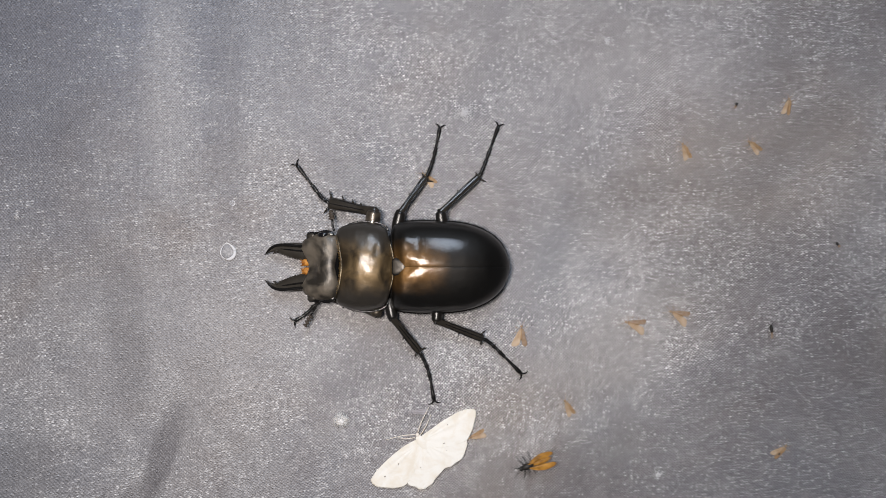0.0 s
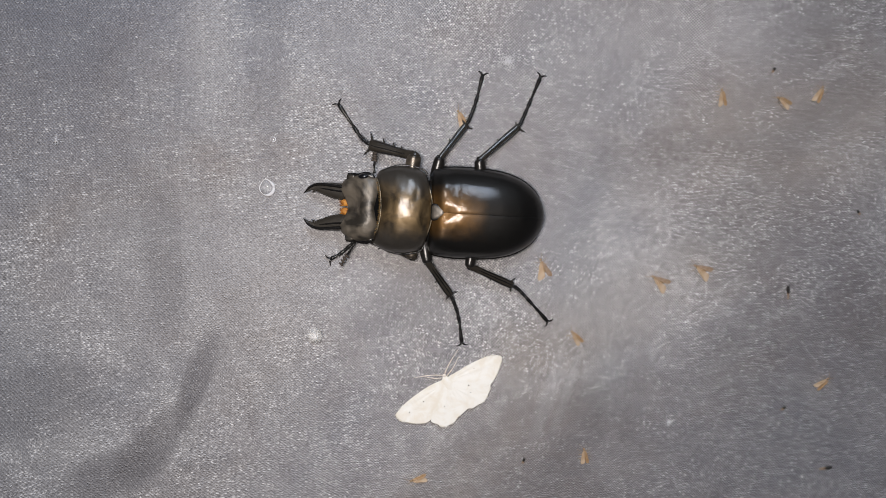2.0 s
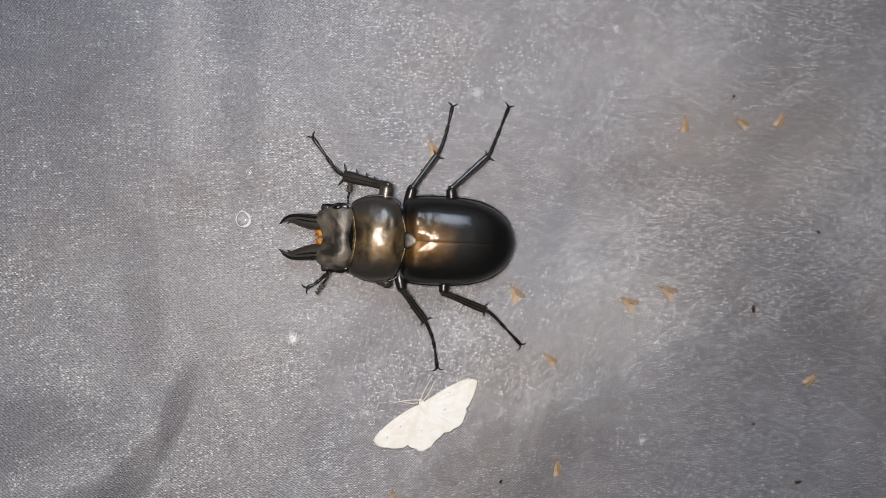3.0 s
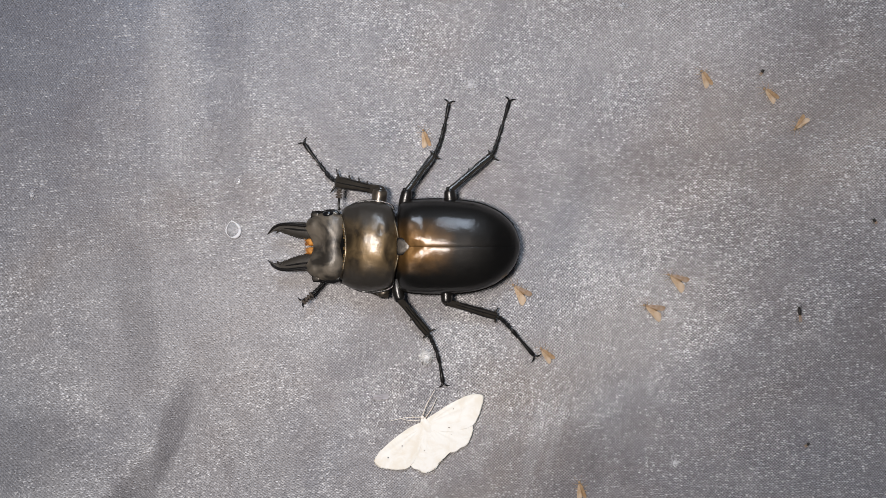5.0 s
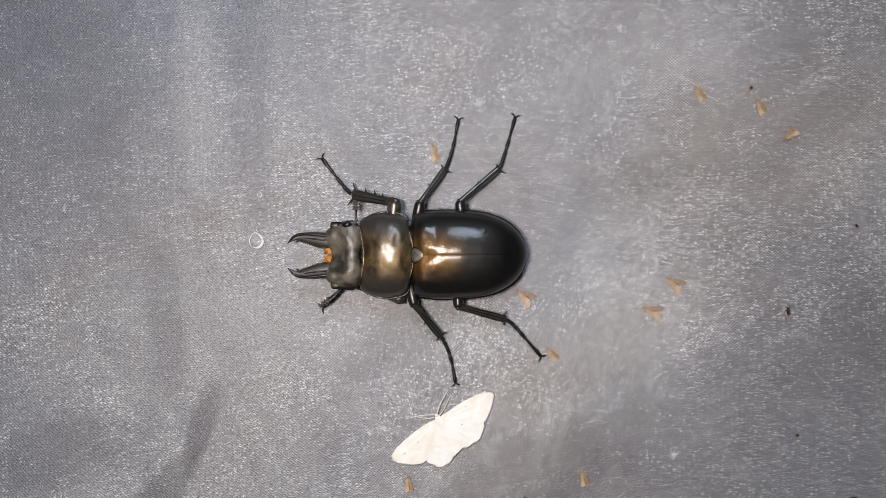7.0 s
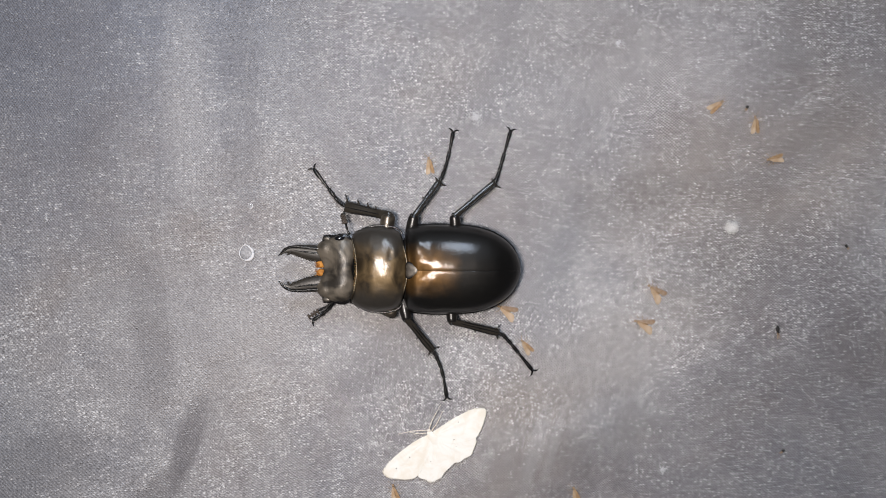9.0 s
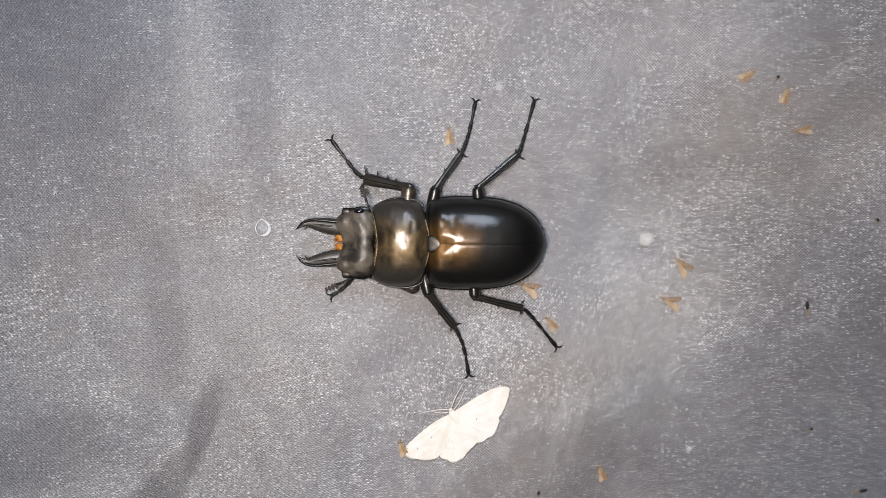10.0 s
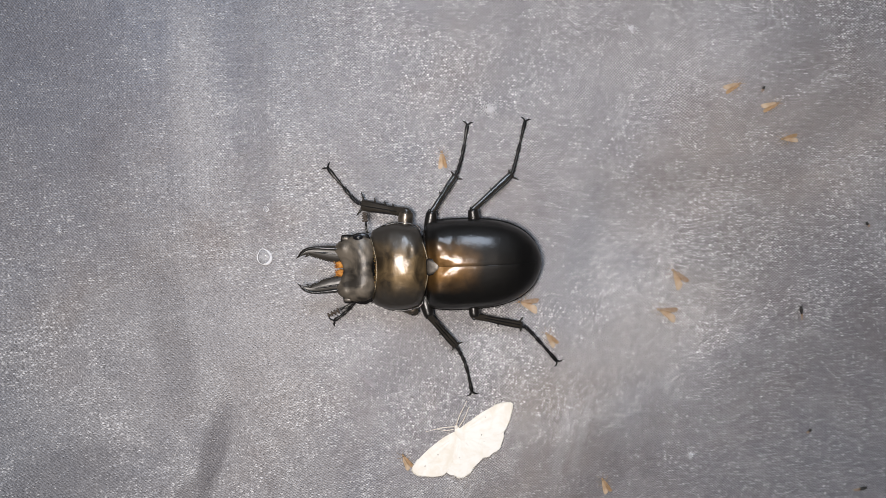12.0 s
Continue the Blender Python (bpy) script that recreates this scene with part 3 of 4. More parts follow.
def build_beetle():
    beetle = tagged(new("stag_beetle"), "bronze-black stag beetle with open toothed jaws, standing on grey cloth", "beetle")
    # origin at the tip of the scutellum, x to the tail
    beetle.matrix_world = pose(-0.08 * MM, -2.42 * MM, 0, 0, 0, -0.30)
    bm = shell_loft([(-4.6, 3.0, 2.2, 3.6, 5.5), (-2.6, 6.2, 1.7, 3.3, 5.6), (2, 7.5, 1.4, 3.2, 5.0), (8, 7.2, 1.5, 3.2, 5.0), (13, 5.6, 1.8, 3.2, 4.8), (16.6, 2.4, 2.4, 3.2, 4.0)], 28)
    part("underbody", bm, BLACK, beetle)
    for side in (1, -1):
        part("elytron", elytron(side), ELYTRON, beetle, "glossy black wing case, bronze sheen painted at its front")
    bm = bmesh.new()
    rng = random.Random(3)
    rim = smooth_line(((-2.3, 7.5), (0, 8.1), (3, 8.27), (7, 8.1), (10, 7.77), (13, 6.8), (15.3, 5.3), (16.8, 3.6), (17.6, 1.7), (18.0, 0.1)), 16)
    for side in (1, -1):
        for (x, y), (u, v) in zip(rim, rim[1:]):
            d = math.hypot(u - x, v - y)
            long = rng.uniform(0.15, 0.42)
            spike(bm, (x, side * y, 3.25), (x + (y - v) / d * -long * 0.2 + long * 0.35, side * (y + (u - x) / d * long), 3.2), 0.05, 3)
    part("margin_hairs", bm, BLACK, beetle, "short black bristles along the wing cases")
    bm = bmesh.new()
    edge = smooth_line(((-2.7, 0.0), (-2.7, 1.0), (-2.4, 1.36), (-1.7, 1.24), (-1.05, 0.92), (-0.55, 0.42), (-0.55, -0.42), (-1.05, -0.92), (-1.7, -1.24), (-2.4, -1.36), (-2.7, -1.0), (-2.7, 0.0)), 3)[:-1]
    rise = lambda x: 7.36 + 0.24 * (x + 1.6)  # noqa: E731
    skin(bm, [[(-1.6 + (x + 1.6) * g, y * g, rise(-1.6 + (x + 1.6) * g) + up) for x, y in edge] for g, up in ((1.0, -0.5), (1.0, 0.06), (0.93, 0.20), (0.74, 0.28), (0.45, 0.32), (0.15, 0.33))])
    # a larger black plate is added below in place of the groove's dark line
    groove = bmesh.new()
    skin(groove, [[(-1.6 + (x + 1.6) * g, y * g, rise(-1.6 + (x + 1.6) * g) + up) for x, y in edge] for g, up in ((1.10, -0.5), (1.10, 0.14), (1.05, 0.18), (0.5, 0.18))])
    part("shield_groove_plate", groove, BLACK, beetle, "added black plate in place of the dark groove round the small shield")
    part("scutellum", bm, SHIELD, beetle, "small triangular shield between the wing cases")
    bm = shell_loft(
        [(-11.5, 5.4, 3.0, 4.6, 6.2), (-11.15, 6.5, 2.4, 4.3, 6.75), (-10.0, 7.25, 2.0, 4.1, 7.45), (-8.4, 7.7, 1.8, 4.0, 7.95), (-6.6, 7.7, 1.8, 4.0, 8.1), (-4.8, 7.35, 1.9, 4.1, 7.9), (-3.5, 6.85, 2.1, 4.2, 7.35), (-2.8, 6.2, 2.6, 4.4, 6.8), (-2.5, 5.5, 3.0, 4.6, 6.2)],
        72, 8, -1.1, -1.0, 2.05,
    )
    for v in bm.verts:
        x, y, z = v.co
        if z > 5:
            v.co.z += 0.12 * noise.noise(Vector((x / 2.2, y / 2.2, 4))) + 0.05 * noise.noise(Vector((x / 0.9, y / 0.9, 8)))
            v.co.z -= 0.30 * math.exp(-(((x + 5.4) / 0.42) ** 2 + ((y - 2.9) / 0.42) ** 2)) + 0.10 * math.exp(-((y / 0.7) ** 2)) * math.exp(-(((x + 5.0) / 1.4) ** 2))
    pron = part("pronotum", bm, PRONOTUM, beetle, "domed bronze neck shield")
    # polished rims before and behind the neck shield, and its fringe
    for pts, r in (
        (((-12.5, 5.4, 5.4), (-12.0, 3.9, 6.15), (-11.62, 1.8, 6.35), (-11.5, 0, 6.4), (-11.62, -1.8, 6.35), (-12.0, -3.9, 6.15), (-12.5, -5.4, 5.4)), 0.13),
        (((-4.2, 6.0, 4.9), (-3.3, 4.2, 6.2), (-2.7, 2.0, 6.65), (-2.55, 0, 6.7), (-2.7, -2.0, 6.65), (-3.3, -4.2, 6.2), (-4.2, -6.0, 4.9)), 0.13),
    ):
        bm = bmesh.new()
        tube(bm, pts, [r] * len(pts), 8, 1.0, 5)
        part("rim", bm, RIM, pron, "polished golden rim")
    for side in (1, -1):
        bm = bmesh.new()
        line = [(x, side * y, 4.35) for x, y in ((-12.3, 5.6), (-11.6, 6.55), (-10.2, 7.35), (-8.4, 7.78), (-6.6, 7.80), (-4.9, 7.45), (-3.9, 6.9), (-3.6, 6.2))]
        tube(bm, line, [0.16] * len(line), 8, 1.0, 5)
        part("side_rim", bm, BLACK, pron, "raised black side edge")
    bm = bmesh.new()
    rng = random.Random(4)
    for k in range(60):
        y = -4.6 + 9.2 * k / 59 + rng.uniform(-0.05, 0.05)
        x = -11.6 - 0.03 * y * y
        z = 6.3 - 0.03 * y * y
        spike(bm, (x, y, z), (x - rng.uniform(0.2, 0.4), y + rng.uniform(-0.1, 0.1), z - 0.15), 0.035, 3)
    part("fringe", bm, HAIR, pron, "golden bristle fringe")

    # the head turns about the neck
    bm = shell_loft(
        [(-6.2, 3.4, -1.5, -0.1, 0.55), (-5.9, 4.4, -1.8, -0.1, 0.95), (-5.2, 5.2, -2.2, 0.0, 1.35), (-4.2, 5.75, -2.3, 0.0, 1.75), (-2.8, 6.05, -2.4, 0.1, 2.05), (-1.4, 5.6, -2.4, 0.1, 1.75), (-0.3, 5.2, -2.2, 0.0, 0.9), (0.9, 4.6, -1.9, -0.4, 0.1)],
        80, 11, -1.5, 0.0, 2.6,
    )
    for v in bm.verts:
        x, y, z = v.co
        if z > 0.2:
            dent = 0.75 * math.exp(-(((x + 5.3) / 1.5) ** 2 + (y / 2.2) ** 2)) + 0.10 * noise.noise(Vector((x, y, 3)) / 2.0) + 0.02 * noise.noise(Vector((x, y, 7)) / 0.6)
            dent += 0.14 * math.exp(-(((x + 2.7) / 0.9) ** 2 + ((abs(y) - 1.5) / 0.9) ** 2))
            dent -= 0.12 * math.exp(-(((x + 3.4) / 1.0) ** 2 + ((abs(y) - 3.3) / 0.9) ** 2))
            dent -= 0.22 * math.exp(-(((x + 6.2) / 0.7) ** 2 + ((abs(y) - 3.8) / 0.9) ** 2))
            # the hollow before the neck, deepest in the middle
            dent += min(max(x + 1.35 - 0.24 * abs(y), 0) * 2.2, 1.5)
            v.co.z -= dent
    head = part("head", bm, HEAD, beetle, "broad dull bronze head, slightly dented")
    # a black piece fills the gap behind the head with painted shade
    bm = bmesh.new()
    tube(bm, ((-0.15, 3.9, 0.35), (-0.45, 2.6, 0.75), (-0.95, 1.2, 0.85), (-1.25, 0, 0.85), (-0.95, -1.2, 0.85), (-0.45, -2.6, 0.75), (-0.15, -3.9, 0.35)), (0.2, 0.42, 0.65, 0.75, 0.65, 0.42, 0.2), 12, 0.5, 4)
    part("neck_gap_shade", bm, NECK_GAP, head, "black piece painting the shade in the neck gap")
    for side in (1, -1):
        mand = part("mandible", mandible(side), JAW, head, "dark curved jaw with a toothed edge")
        mand.location = Vector((-6.9, 0, -0.35)) * MM
        bm = bmesh.new()
        for keel, r in (
            (((1.2, 3.6, 0.50), (-0.2, 3.62, 0.55), (-2.2, 3.80, 0.55), (-4.2, 3.95, 0.50), (-5.7, 3.7, 0.45), (-7.0, 2.7, 0.42), (-7.5, 2.2, 0.42)), (0.26, 0.28, 0.28, 0.28, 0.24, 0.14, 0.04)),
            (((1.0, 2.75, 0.48), (-1.2, 2.85, 0.50), (-3.2, 3.10, 0.45), (-4.8, 3.3, 0.40)), (0.14, 0.16, 0.14, 0.05)),
        ):
            tube(bm, [(x - 6.9, side * y, z - 0.35) for x, y, z in keel], r, 8, 0.9, 4)
        part("jaw_ridge", bm, BLACK, head, "glossy black ridge along the jaw")
        bm = bmesh.new()
        ball(bm, (-3.3, side * 5.5, 0.92 if side > 0 else 0.50), (0.95, 0.58, 0.55), 0, 18)
        part("eye", bm, EYE, head, "glossy black eye")
        bm = bmesh.new()
        rings = []
        for grow, z in ((0.90, -0.1), (1.0, 0.1), (1.0, 0.62), (0.93, 0.74)):
            rings.append([(-4.0 + (x + 4.0) * grow, side * (5.2 + (y - 5.2) * grow), z + 0.05 * (x + 4)) for x, y in ((-6.45, 4.5), (-6.42, 5.5), (-6.2, 6.05), (-5.2, 6.12), (-4.3, 6.05), (-3.4, 6.32), (-2.4, 6.35), (-1.5, 5.9), (-1.2, 5.2), (-2.6, 4.7), (-4.4, 4.6))])
        skin(bm, rings)
        part("eye_flange", bm, BLACK, head, "flat dark flange round the eye")
        bm = bmesh.new()
        tube(bm, ((-6.3, side * 5.35, 0.52), (-5.7, side * 5.45, 0.64), (-5.0, side * 5.4, 0.72)), (0.42, 0.46, 0.34), 10, 0.30, 3)
        part("flange_facet", bm, SHIELD, head, "pale flat facet before the eye")
    for y in (0.85, -0.75):
        bm = bmesh.new()
        rng = random.Random(int(y * 100))
        tube(bm, ((-5.9, y * 0.9, -0.8), (-6.9, y, -0.45), (-7.5, y, -0.5)), (0.5, 0.72, 0.40), 10, 0.8, 3)
        for k in range(40):
            a, f = rng.uniform(0, 6.28), rng.uniform(0.2, 0.62)
            s = (-7.0 + rng.uniform(-0.4, 0.3), y + f * math.cos(a) * 0.8, -0.45 + f * 0.8 * abs(math.sin(a)))
            spike(bm, s, (s[0] - rng.uniform(0.3, 0.65), s[1] + 0.25 * math.cos(a), s[2] + rng.uniform(-0.1, 0.2)), 0.06, 4)
        part("mouth_brush", bm, ORANGE, head, "orange mouth brush")
    feelers = []
    for at, long in (((-4.9, -6.1, -0.7), 4.9), ((-1.7, 6.2, -0.7), 3.6)):
        shaft, club = antenna(long)
        root = part("antenna", shaft, BLACK, head)
        part("club", club, CLUB, root, "brown comb-like club")
        feelers.append((root, at))

    ends = [
        ((-6.6, 5.6, 3.4), (-6.1, 9.55, 3.5), (-14.1, 11.2, 1.5), (-15.3, 12.0, 0.9), (-16.4, 13.3, 0.5), (-20.0, 18.0, 0.35), 1.25, 1.0, [(0.30, -1, 0.5), (0.48, -1, 0.75), (0.70, -1, 0.95), (0.97, -1, 1.5), (1.0, 1, 1.3)], True),
        ((-2.4, 5.0, 2.8), (-1.5, 9.5, 3.2), (3.1, 15.95, 1.3), (3.7, 17.3, 0.8), (4.55, 20.1, 0.5), (5.5, 24.9, 0.35), 1.02, 0.60, [(0.45, 1, 0.5), (0.95, -1, 1.0), (0.98, 1, 0.6)]),
        ((6.3, 5.5, 2.8), (5.85, 9.6, 3.2), (13.25, 15.8, 1.3), (13.7, 17.0, 0.8), (14.5, 19.7, 0.5), (16.0, 25.2, 0.35), 1.02, 0.63, [(0.5, 1, 0.45), (0.97, -1, 1.1), (0.98, 1, 0.5)]),
        ((-7.4, -5.0, 2.6), (-5.4, -8.3, 2.6), (-14.6, -5.0, 1.6), (-15.8, -6.1, 1.0), (-18.0, -8.4, 0.5), (-20.0, -9.7, 0.35), 1.10, 0.85, [(0.4, 1, 0.5), (0.6, 1, 0.6), (0.97, 1, 1.0)], True),
        ((-3.6, -5.0, 2.8), (-2.7, -9.1, 3.2), (2.1, -15.2, 1.3), (2.7, -16.4, 0.8), (3.8, -19.1, 0.5), (4.7, -23.9, 0.35), 0.98, 0.68, [(0.5, -1, 0.5), (0.97, 1, 0.9), (0.98, -1, 0.6)]),
        ((5.3, -5.4, 2.8), (5.5, -9.5, 3.2), (14.2, -11.8, 1.3), (15.2, -12.5, 0.8), (16.9, -14.4, 0.5), (20.5, -18.8, 0.35), 0.98, 0.68, [(0.5, -1, 0.4), (0.93, 1, 1.1), (0.98, -1, 0.6)]),
    ]
    legs = [leg(beetle, *e) for e in ends]
    return beetle, head, feelers, legs


BEETLE, BEETLE_HEAD, FEELERS, LEGS = build_beetle()


# ---- the white moth ----
def wing_plate(outline, z0, z1, root, thick=0.03, wavy=0.05):
    """A thin wing from its outline; it rises from z0 at the root to z1 at the far edge."""
    bm = bmesh.new()
    line = smooth_line([*outline, outline[0]], 5)[:-1]
    far = max(math.hypot(x - root[0], y - root[1]) for x, y in line)
    rings = []
    for f in (1.0, 0.985, 0.8, 0.6, 0.4, 0.2, 0.04):
        ring = []
        for k, (x, y) in enumerate(line):
            px, py = root[0] + (x - root[0]) * f, root[1] + (y - root[1]) * f
            d = math.hypot(px - root[0], py - root[1]) / far
            ring.append((px, py, z0 + (z1 - z0) * d + wavy * math.sin(3.1 * d) * (0.5 + 0.5 * math.sin(k * 0.5))))
        rings.append(ring)
    top = rings
    under = [[(x, y, z - thick) for x, y, z in ring] for ring in rings]
    skin(bm, [*reversed(top), *under], True)
    return bm


def build_moth():
    moth = tagged(new("white_moth"), "cream-white moth with wings spread flat on the cloth", "moth")
    moth.matrix_world = pose(1.35 * MM, -33.13 * MM, cloth_z(1.35, -33.13) * MM, 0, 0, 0)
    fore_r = ((0.5, 0.1), (2.6, 1.45), (4.47, 2.64), (7.12, 3.99), (8.9, 4.44), (10.3, 4.3), (10.45, 3.6), (10.28, 2.48), (9.58, 0.41), (8.3, -1.2), (4.5, -2.0), (1.6, -1.6))
    hind_r = ((1.2, -1.3), (4.5, -0.8), (8.2, -0.3), (8.75, -1.6), (8.35, -2.9), (7.9, -3.9), (7.32, -4.56), (6.6, -4.9), (5.72, -5.54), (4.8, -5.7), (3.92, -6.2), (2.4, -4.0))
    hind_l = ((0.7, -1.7), (2.7, -3.9), (4.2, -6.0), (3.4, -7.0), (2.83, -7.53), (2.3, -8.4), (1.74, -8.75), (0.9, -9.2), (0.05, -9.31), (-0.6, -8.9), (-2.0, -8.35), (-2.6, -5.5))
    fore_l = ((-0.3, -0.4), (-2.45, -1.47), (-5.13, -3.46), (-7.29, -5.47), (-8.41, -7.1), (-8.35, -7.8), (-7.6, -8.45), (-6.6, -8.68), (-4.31, -8.89), (-2.2, -8.2), (-0.4, -5.0), (0.5, -1.9))
    for name, line, root, z0, z1 in (("hindwing", hind_r, (1.6, -1.6), 1.02, 0.605), ("hindwing", hind_l, (0.9, -2.0), 1.02, 0.605), ("forewing", fore_r, (0.8, -0.6), 1.05, 0.62), ("forewing", fore_l, (0.1, -1.1), 1.05, 0.62)):
        bm = wing_plate(line, z0, z1, root)
        rng = random.Random(len(name) + int(line[0][0] * 10))
        rim = smooth_line([*line[3:11]], 26)
        for (x, y), (u, v) in zip(rim, rim[1:]):
            d = math.hypot(u - x, v - y)
            long = rng.uniform(0.06, 0.20)
            spike(bm, (x, y, z1 - 0.02), (x - (v - y) / d * -long * (-1 if (x - root[0]) * (v - y) - (y - root[1]) * (u - x) < 0 else 1), y - (u - x) / d * long * (-1 if (x - root[0]) * (v - y) - (y - root[1]) * (u - x) < 0 else 1), z1 - 0.05), 0.05, 3)
        part(name, bm, MOTH, moth)
    bm = bmesh.new()
    tube(bm, ((0.0, 0.25, 1.0), (0.35, -0.5, 1.0), (1.1, -1.7, 0.92), (1.9, -3.0, 0.72), (2.6, -4.2, 0.6)), (0.40, 0.72, 0.72, 0.48, 0.12), 20, 0.22, 5)
    part("body", bm, MOTH, moth, "furry cream body")
    bm = bmesh.new()
    ball(bm, (-0.05, 0.42, 0.98), (0.38, 0.34, 0.26), 0, 14)
    part("head", bm, MOTH_FUR, moth)
    for pts in (((0.0, 0.75, 1.1), (0.7, 2.7, 1.4), (2.15, 5.3, 1.2)), ((-0.3, 0.5, 1.1), (-2.8, 0.45, 1.4), (-5.8, -0.25, 1.1))):
        bm = bmesh.new()
        tube(bm, pts, (0.11, 0.085, 0.04), 6, 1.0, 6)
        part("antenna", bm, MOTH_FUR, moth)
    for pts in (((0.4, 0.2, 0.8), (1.6, 2.0, 0.8), (2.5, 3.9, 0.25)), ((-0.5, -0.1, 0.8), (-2.0, -0.25, 0.7), (-3.6, -0.1, 0.25))):
        bm = bmesh.new()
        tube(bm, pts, (0.10, 0.08, 0.05), 6, 1.0, 4)
        part("leg", bm, MOTH_FUR, moth)
    for x, y, z, r in ((5.4, 2.0, 1.02, 0.09), (4.6, -1.3, 1.0, 0.12), (5.0, -2.6, 0.85, 0.07), (-3.6, -4.6, 1.02, 0.11), (-6.1, -6.7, 0.98, 0.12), (0.3, -5.4, 0.86, 0.09)):
        bm = bmesh.new()
        ball(bm, (x, y, z), (r, r * 0.85, 0.02), 30, 8)
        part("wing_spot", bm, DOT, moth, "tiny black spot")
    return moth


MOTH_THING = build_moth()


# ---- small insects ----
def build_small_insect(wing_mat, spread, long=3.1, flesh=None, other=None):
    """A small tan insect, its head to +x, wings folded back over the body."""
    flesh = flesh or BROWN
    bug = tagged(new("small_moth"), "tiny tan moth with folded triangular wings on the cloth", "insect", "tiny tan insects on the cloth")
    bm = bmesh.new()
    tube(bm, ((-long * 0.35, 0, 0.14), (0, 0, 0.28), (long * 0.30, 0, 0.38)), (0.12, 0.30, 0.26), 10, 0.6, 3)
    part("body", bm, flesh, bug)
    bm = bmesh.new()
    ball(bm, (long * 0.40, 0, 0.42), (0.22, 0.24, 0.2), 0, 10)
    part("head", bm, flesh, bug)
    for s in (1, -1):
        # one wing lies flat and spread, the other is half folded over the body
        wide = spread * (1.0 if s > 0 else 0.45)
        line = ((long * 0.32, 0.10 * s), (long * 0.16, s * (0.36 + 0.30 * wide)), (-long * 0.16, s * (0.44 + 0.95 * wide)), (-long * 0.50, s * (0.46 + 1.75 * wide)), (-long * 0.66, s * (0.36 + 1.65 * wide)), (-long * 0.60, s * (0.02 + 0.75 * wide)), (-long * 0.38, s * (0.35 * wide - 0.05)))
        part("wing", wing_plate(line, 0.62 if s > 0 else 0.80, 0.22, (long * 0.2, 0.1 * s), 0.04, 0.10), wing_mat if s < 0 or spread < 0.1 else other or wing_mat, bug)
        bm = bmesh.new()
        tube(bm, ((long * 0.46, 0.1 * s, 0.5), (long * 0.62, 0.4 * s, 0.6), (long * 0.80, 0.75 * s, 0.35)), (0.03, 0.025, 0.015), 5, 1.0, 3)
        part("antenna", bm, flesh, bug)
        for x in (0.25, 0.05, -0.15):
            bm = bmesh.new()
            tube(bm, ((long * x, 0.2 * s, 0.35), (long * x * 1.3, 0.8 * s, 0.5), (long * x * 1.7, 1.25 * s, 0.04)), (0.035, 0.03, 0.02), 5, 1.0, 2)
            part("leg", bm, flesh, bug)
    return bug


def build_midge(long, stretched):
    """A small black midge with thin legs."""
    bug = tagged(new("black_midge"), "tiny black midge on the cloth", "insect", "tiny black midges on the cloth")
    bm = bmesh.new()
    tube(bm, ((-long * 0.5, 0, 0.3), (0, 0, 0.36), (long * 0.32, 0, 0.36)), (0.08, 0.20 + 0.06 * long, 0.20 + 0.06 * long), 8, 0.9, 3)
    part("body", bm, SOOT, bug)
    bm = bmesh.new()
    ball(bm, (long * 0.46, 0, 0.35), (0.12 + 0.06 * long, 0.12 + 0.06 * long, 0.16), 0, 8)
    part("head", bm, SOOT, bug)
    for s in (1, -1):
        for x in (0.3, 0.1, -0.1):
            bm = bmesh.new()
            tube(bm, ((long * x, 0.1 * s, 0.3), (long * x * 1.8, 0.6 * s * stretched, 0.5), (long * x * 2.6, 1.0 * s * stretched, 0.03)), (0.05, 0.04, 0.025), 5, 1.0, 2)
            part("leg", bm, SOOT, bug)
        line = ((long * 0.2, 0.06 * s), (-long * 0.3, 0.20 * s), (-long * 0.95, 0.20 * s), (-long * 0.8, 0.03 * s))
        part("wing", wing_plate(line, 0.55, 0.3, (long * 0.15, 0.08 * s), 0.03, 0.02), PALE_TAN, bug)
    return bug


def build_white_bug():
    """A small white downy insect."""
    bug = tagged(new("white_fluff_insect"), "tiny white downy insect creeping over the cloth", "insect")
    bm = bmesh.new()
    ball(bm, (0, 0, 0.5), (0.95, 0.82, 0.42), 0, 16)
    part("body", bm, FLUFF, bug)
    bm = bmesh.new()
    rng = random.Random(8)
    for k in range(900):
        a, b = rng.uniform(0, 6.283), rng.uniform(-0.2, 1.3)
        d = np.array((math.cos(a) * math.cos(b), math.sin(a) * math.cos(b), math.sin(b)))
        s = d * (0.9, 0.78, 0.38) + (0, 0, 0.5)
        e = s + d * (1.0, 1.0, 0.4) * rng.uniform(0.1, 0.75) + (rng.uniform(-0.25, 0.25), rng.uniform(-0.25, 0.25), 0)
        e[2] = max(e[2], 0.03)
        tube(bm, (s, e), (0.016, 0.010), 3, 1.0, 1)
    part("down", bm, FLUFF, bug)
    for s in (1, -1):
        for x in (0.4, 0.0, -0.4):
            bm = bmesh.new()
            tube(bm, ((x, 0.3 * s, 0.5), (x * 1.5, 1.0 * s, 0.45), (x * 1.8, 1.35 * s, 0.04)), (0.06, 0.05, 0.03), 5, 1.0, 2)
            part("leg", bm, FLUFF, bug)
    return bug


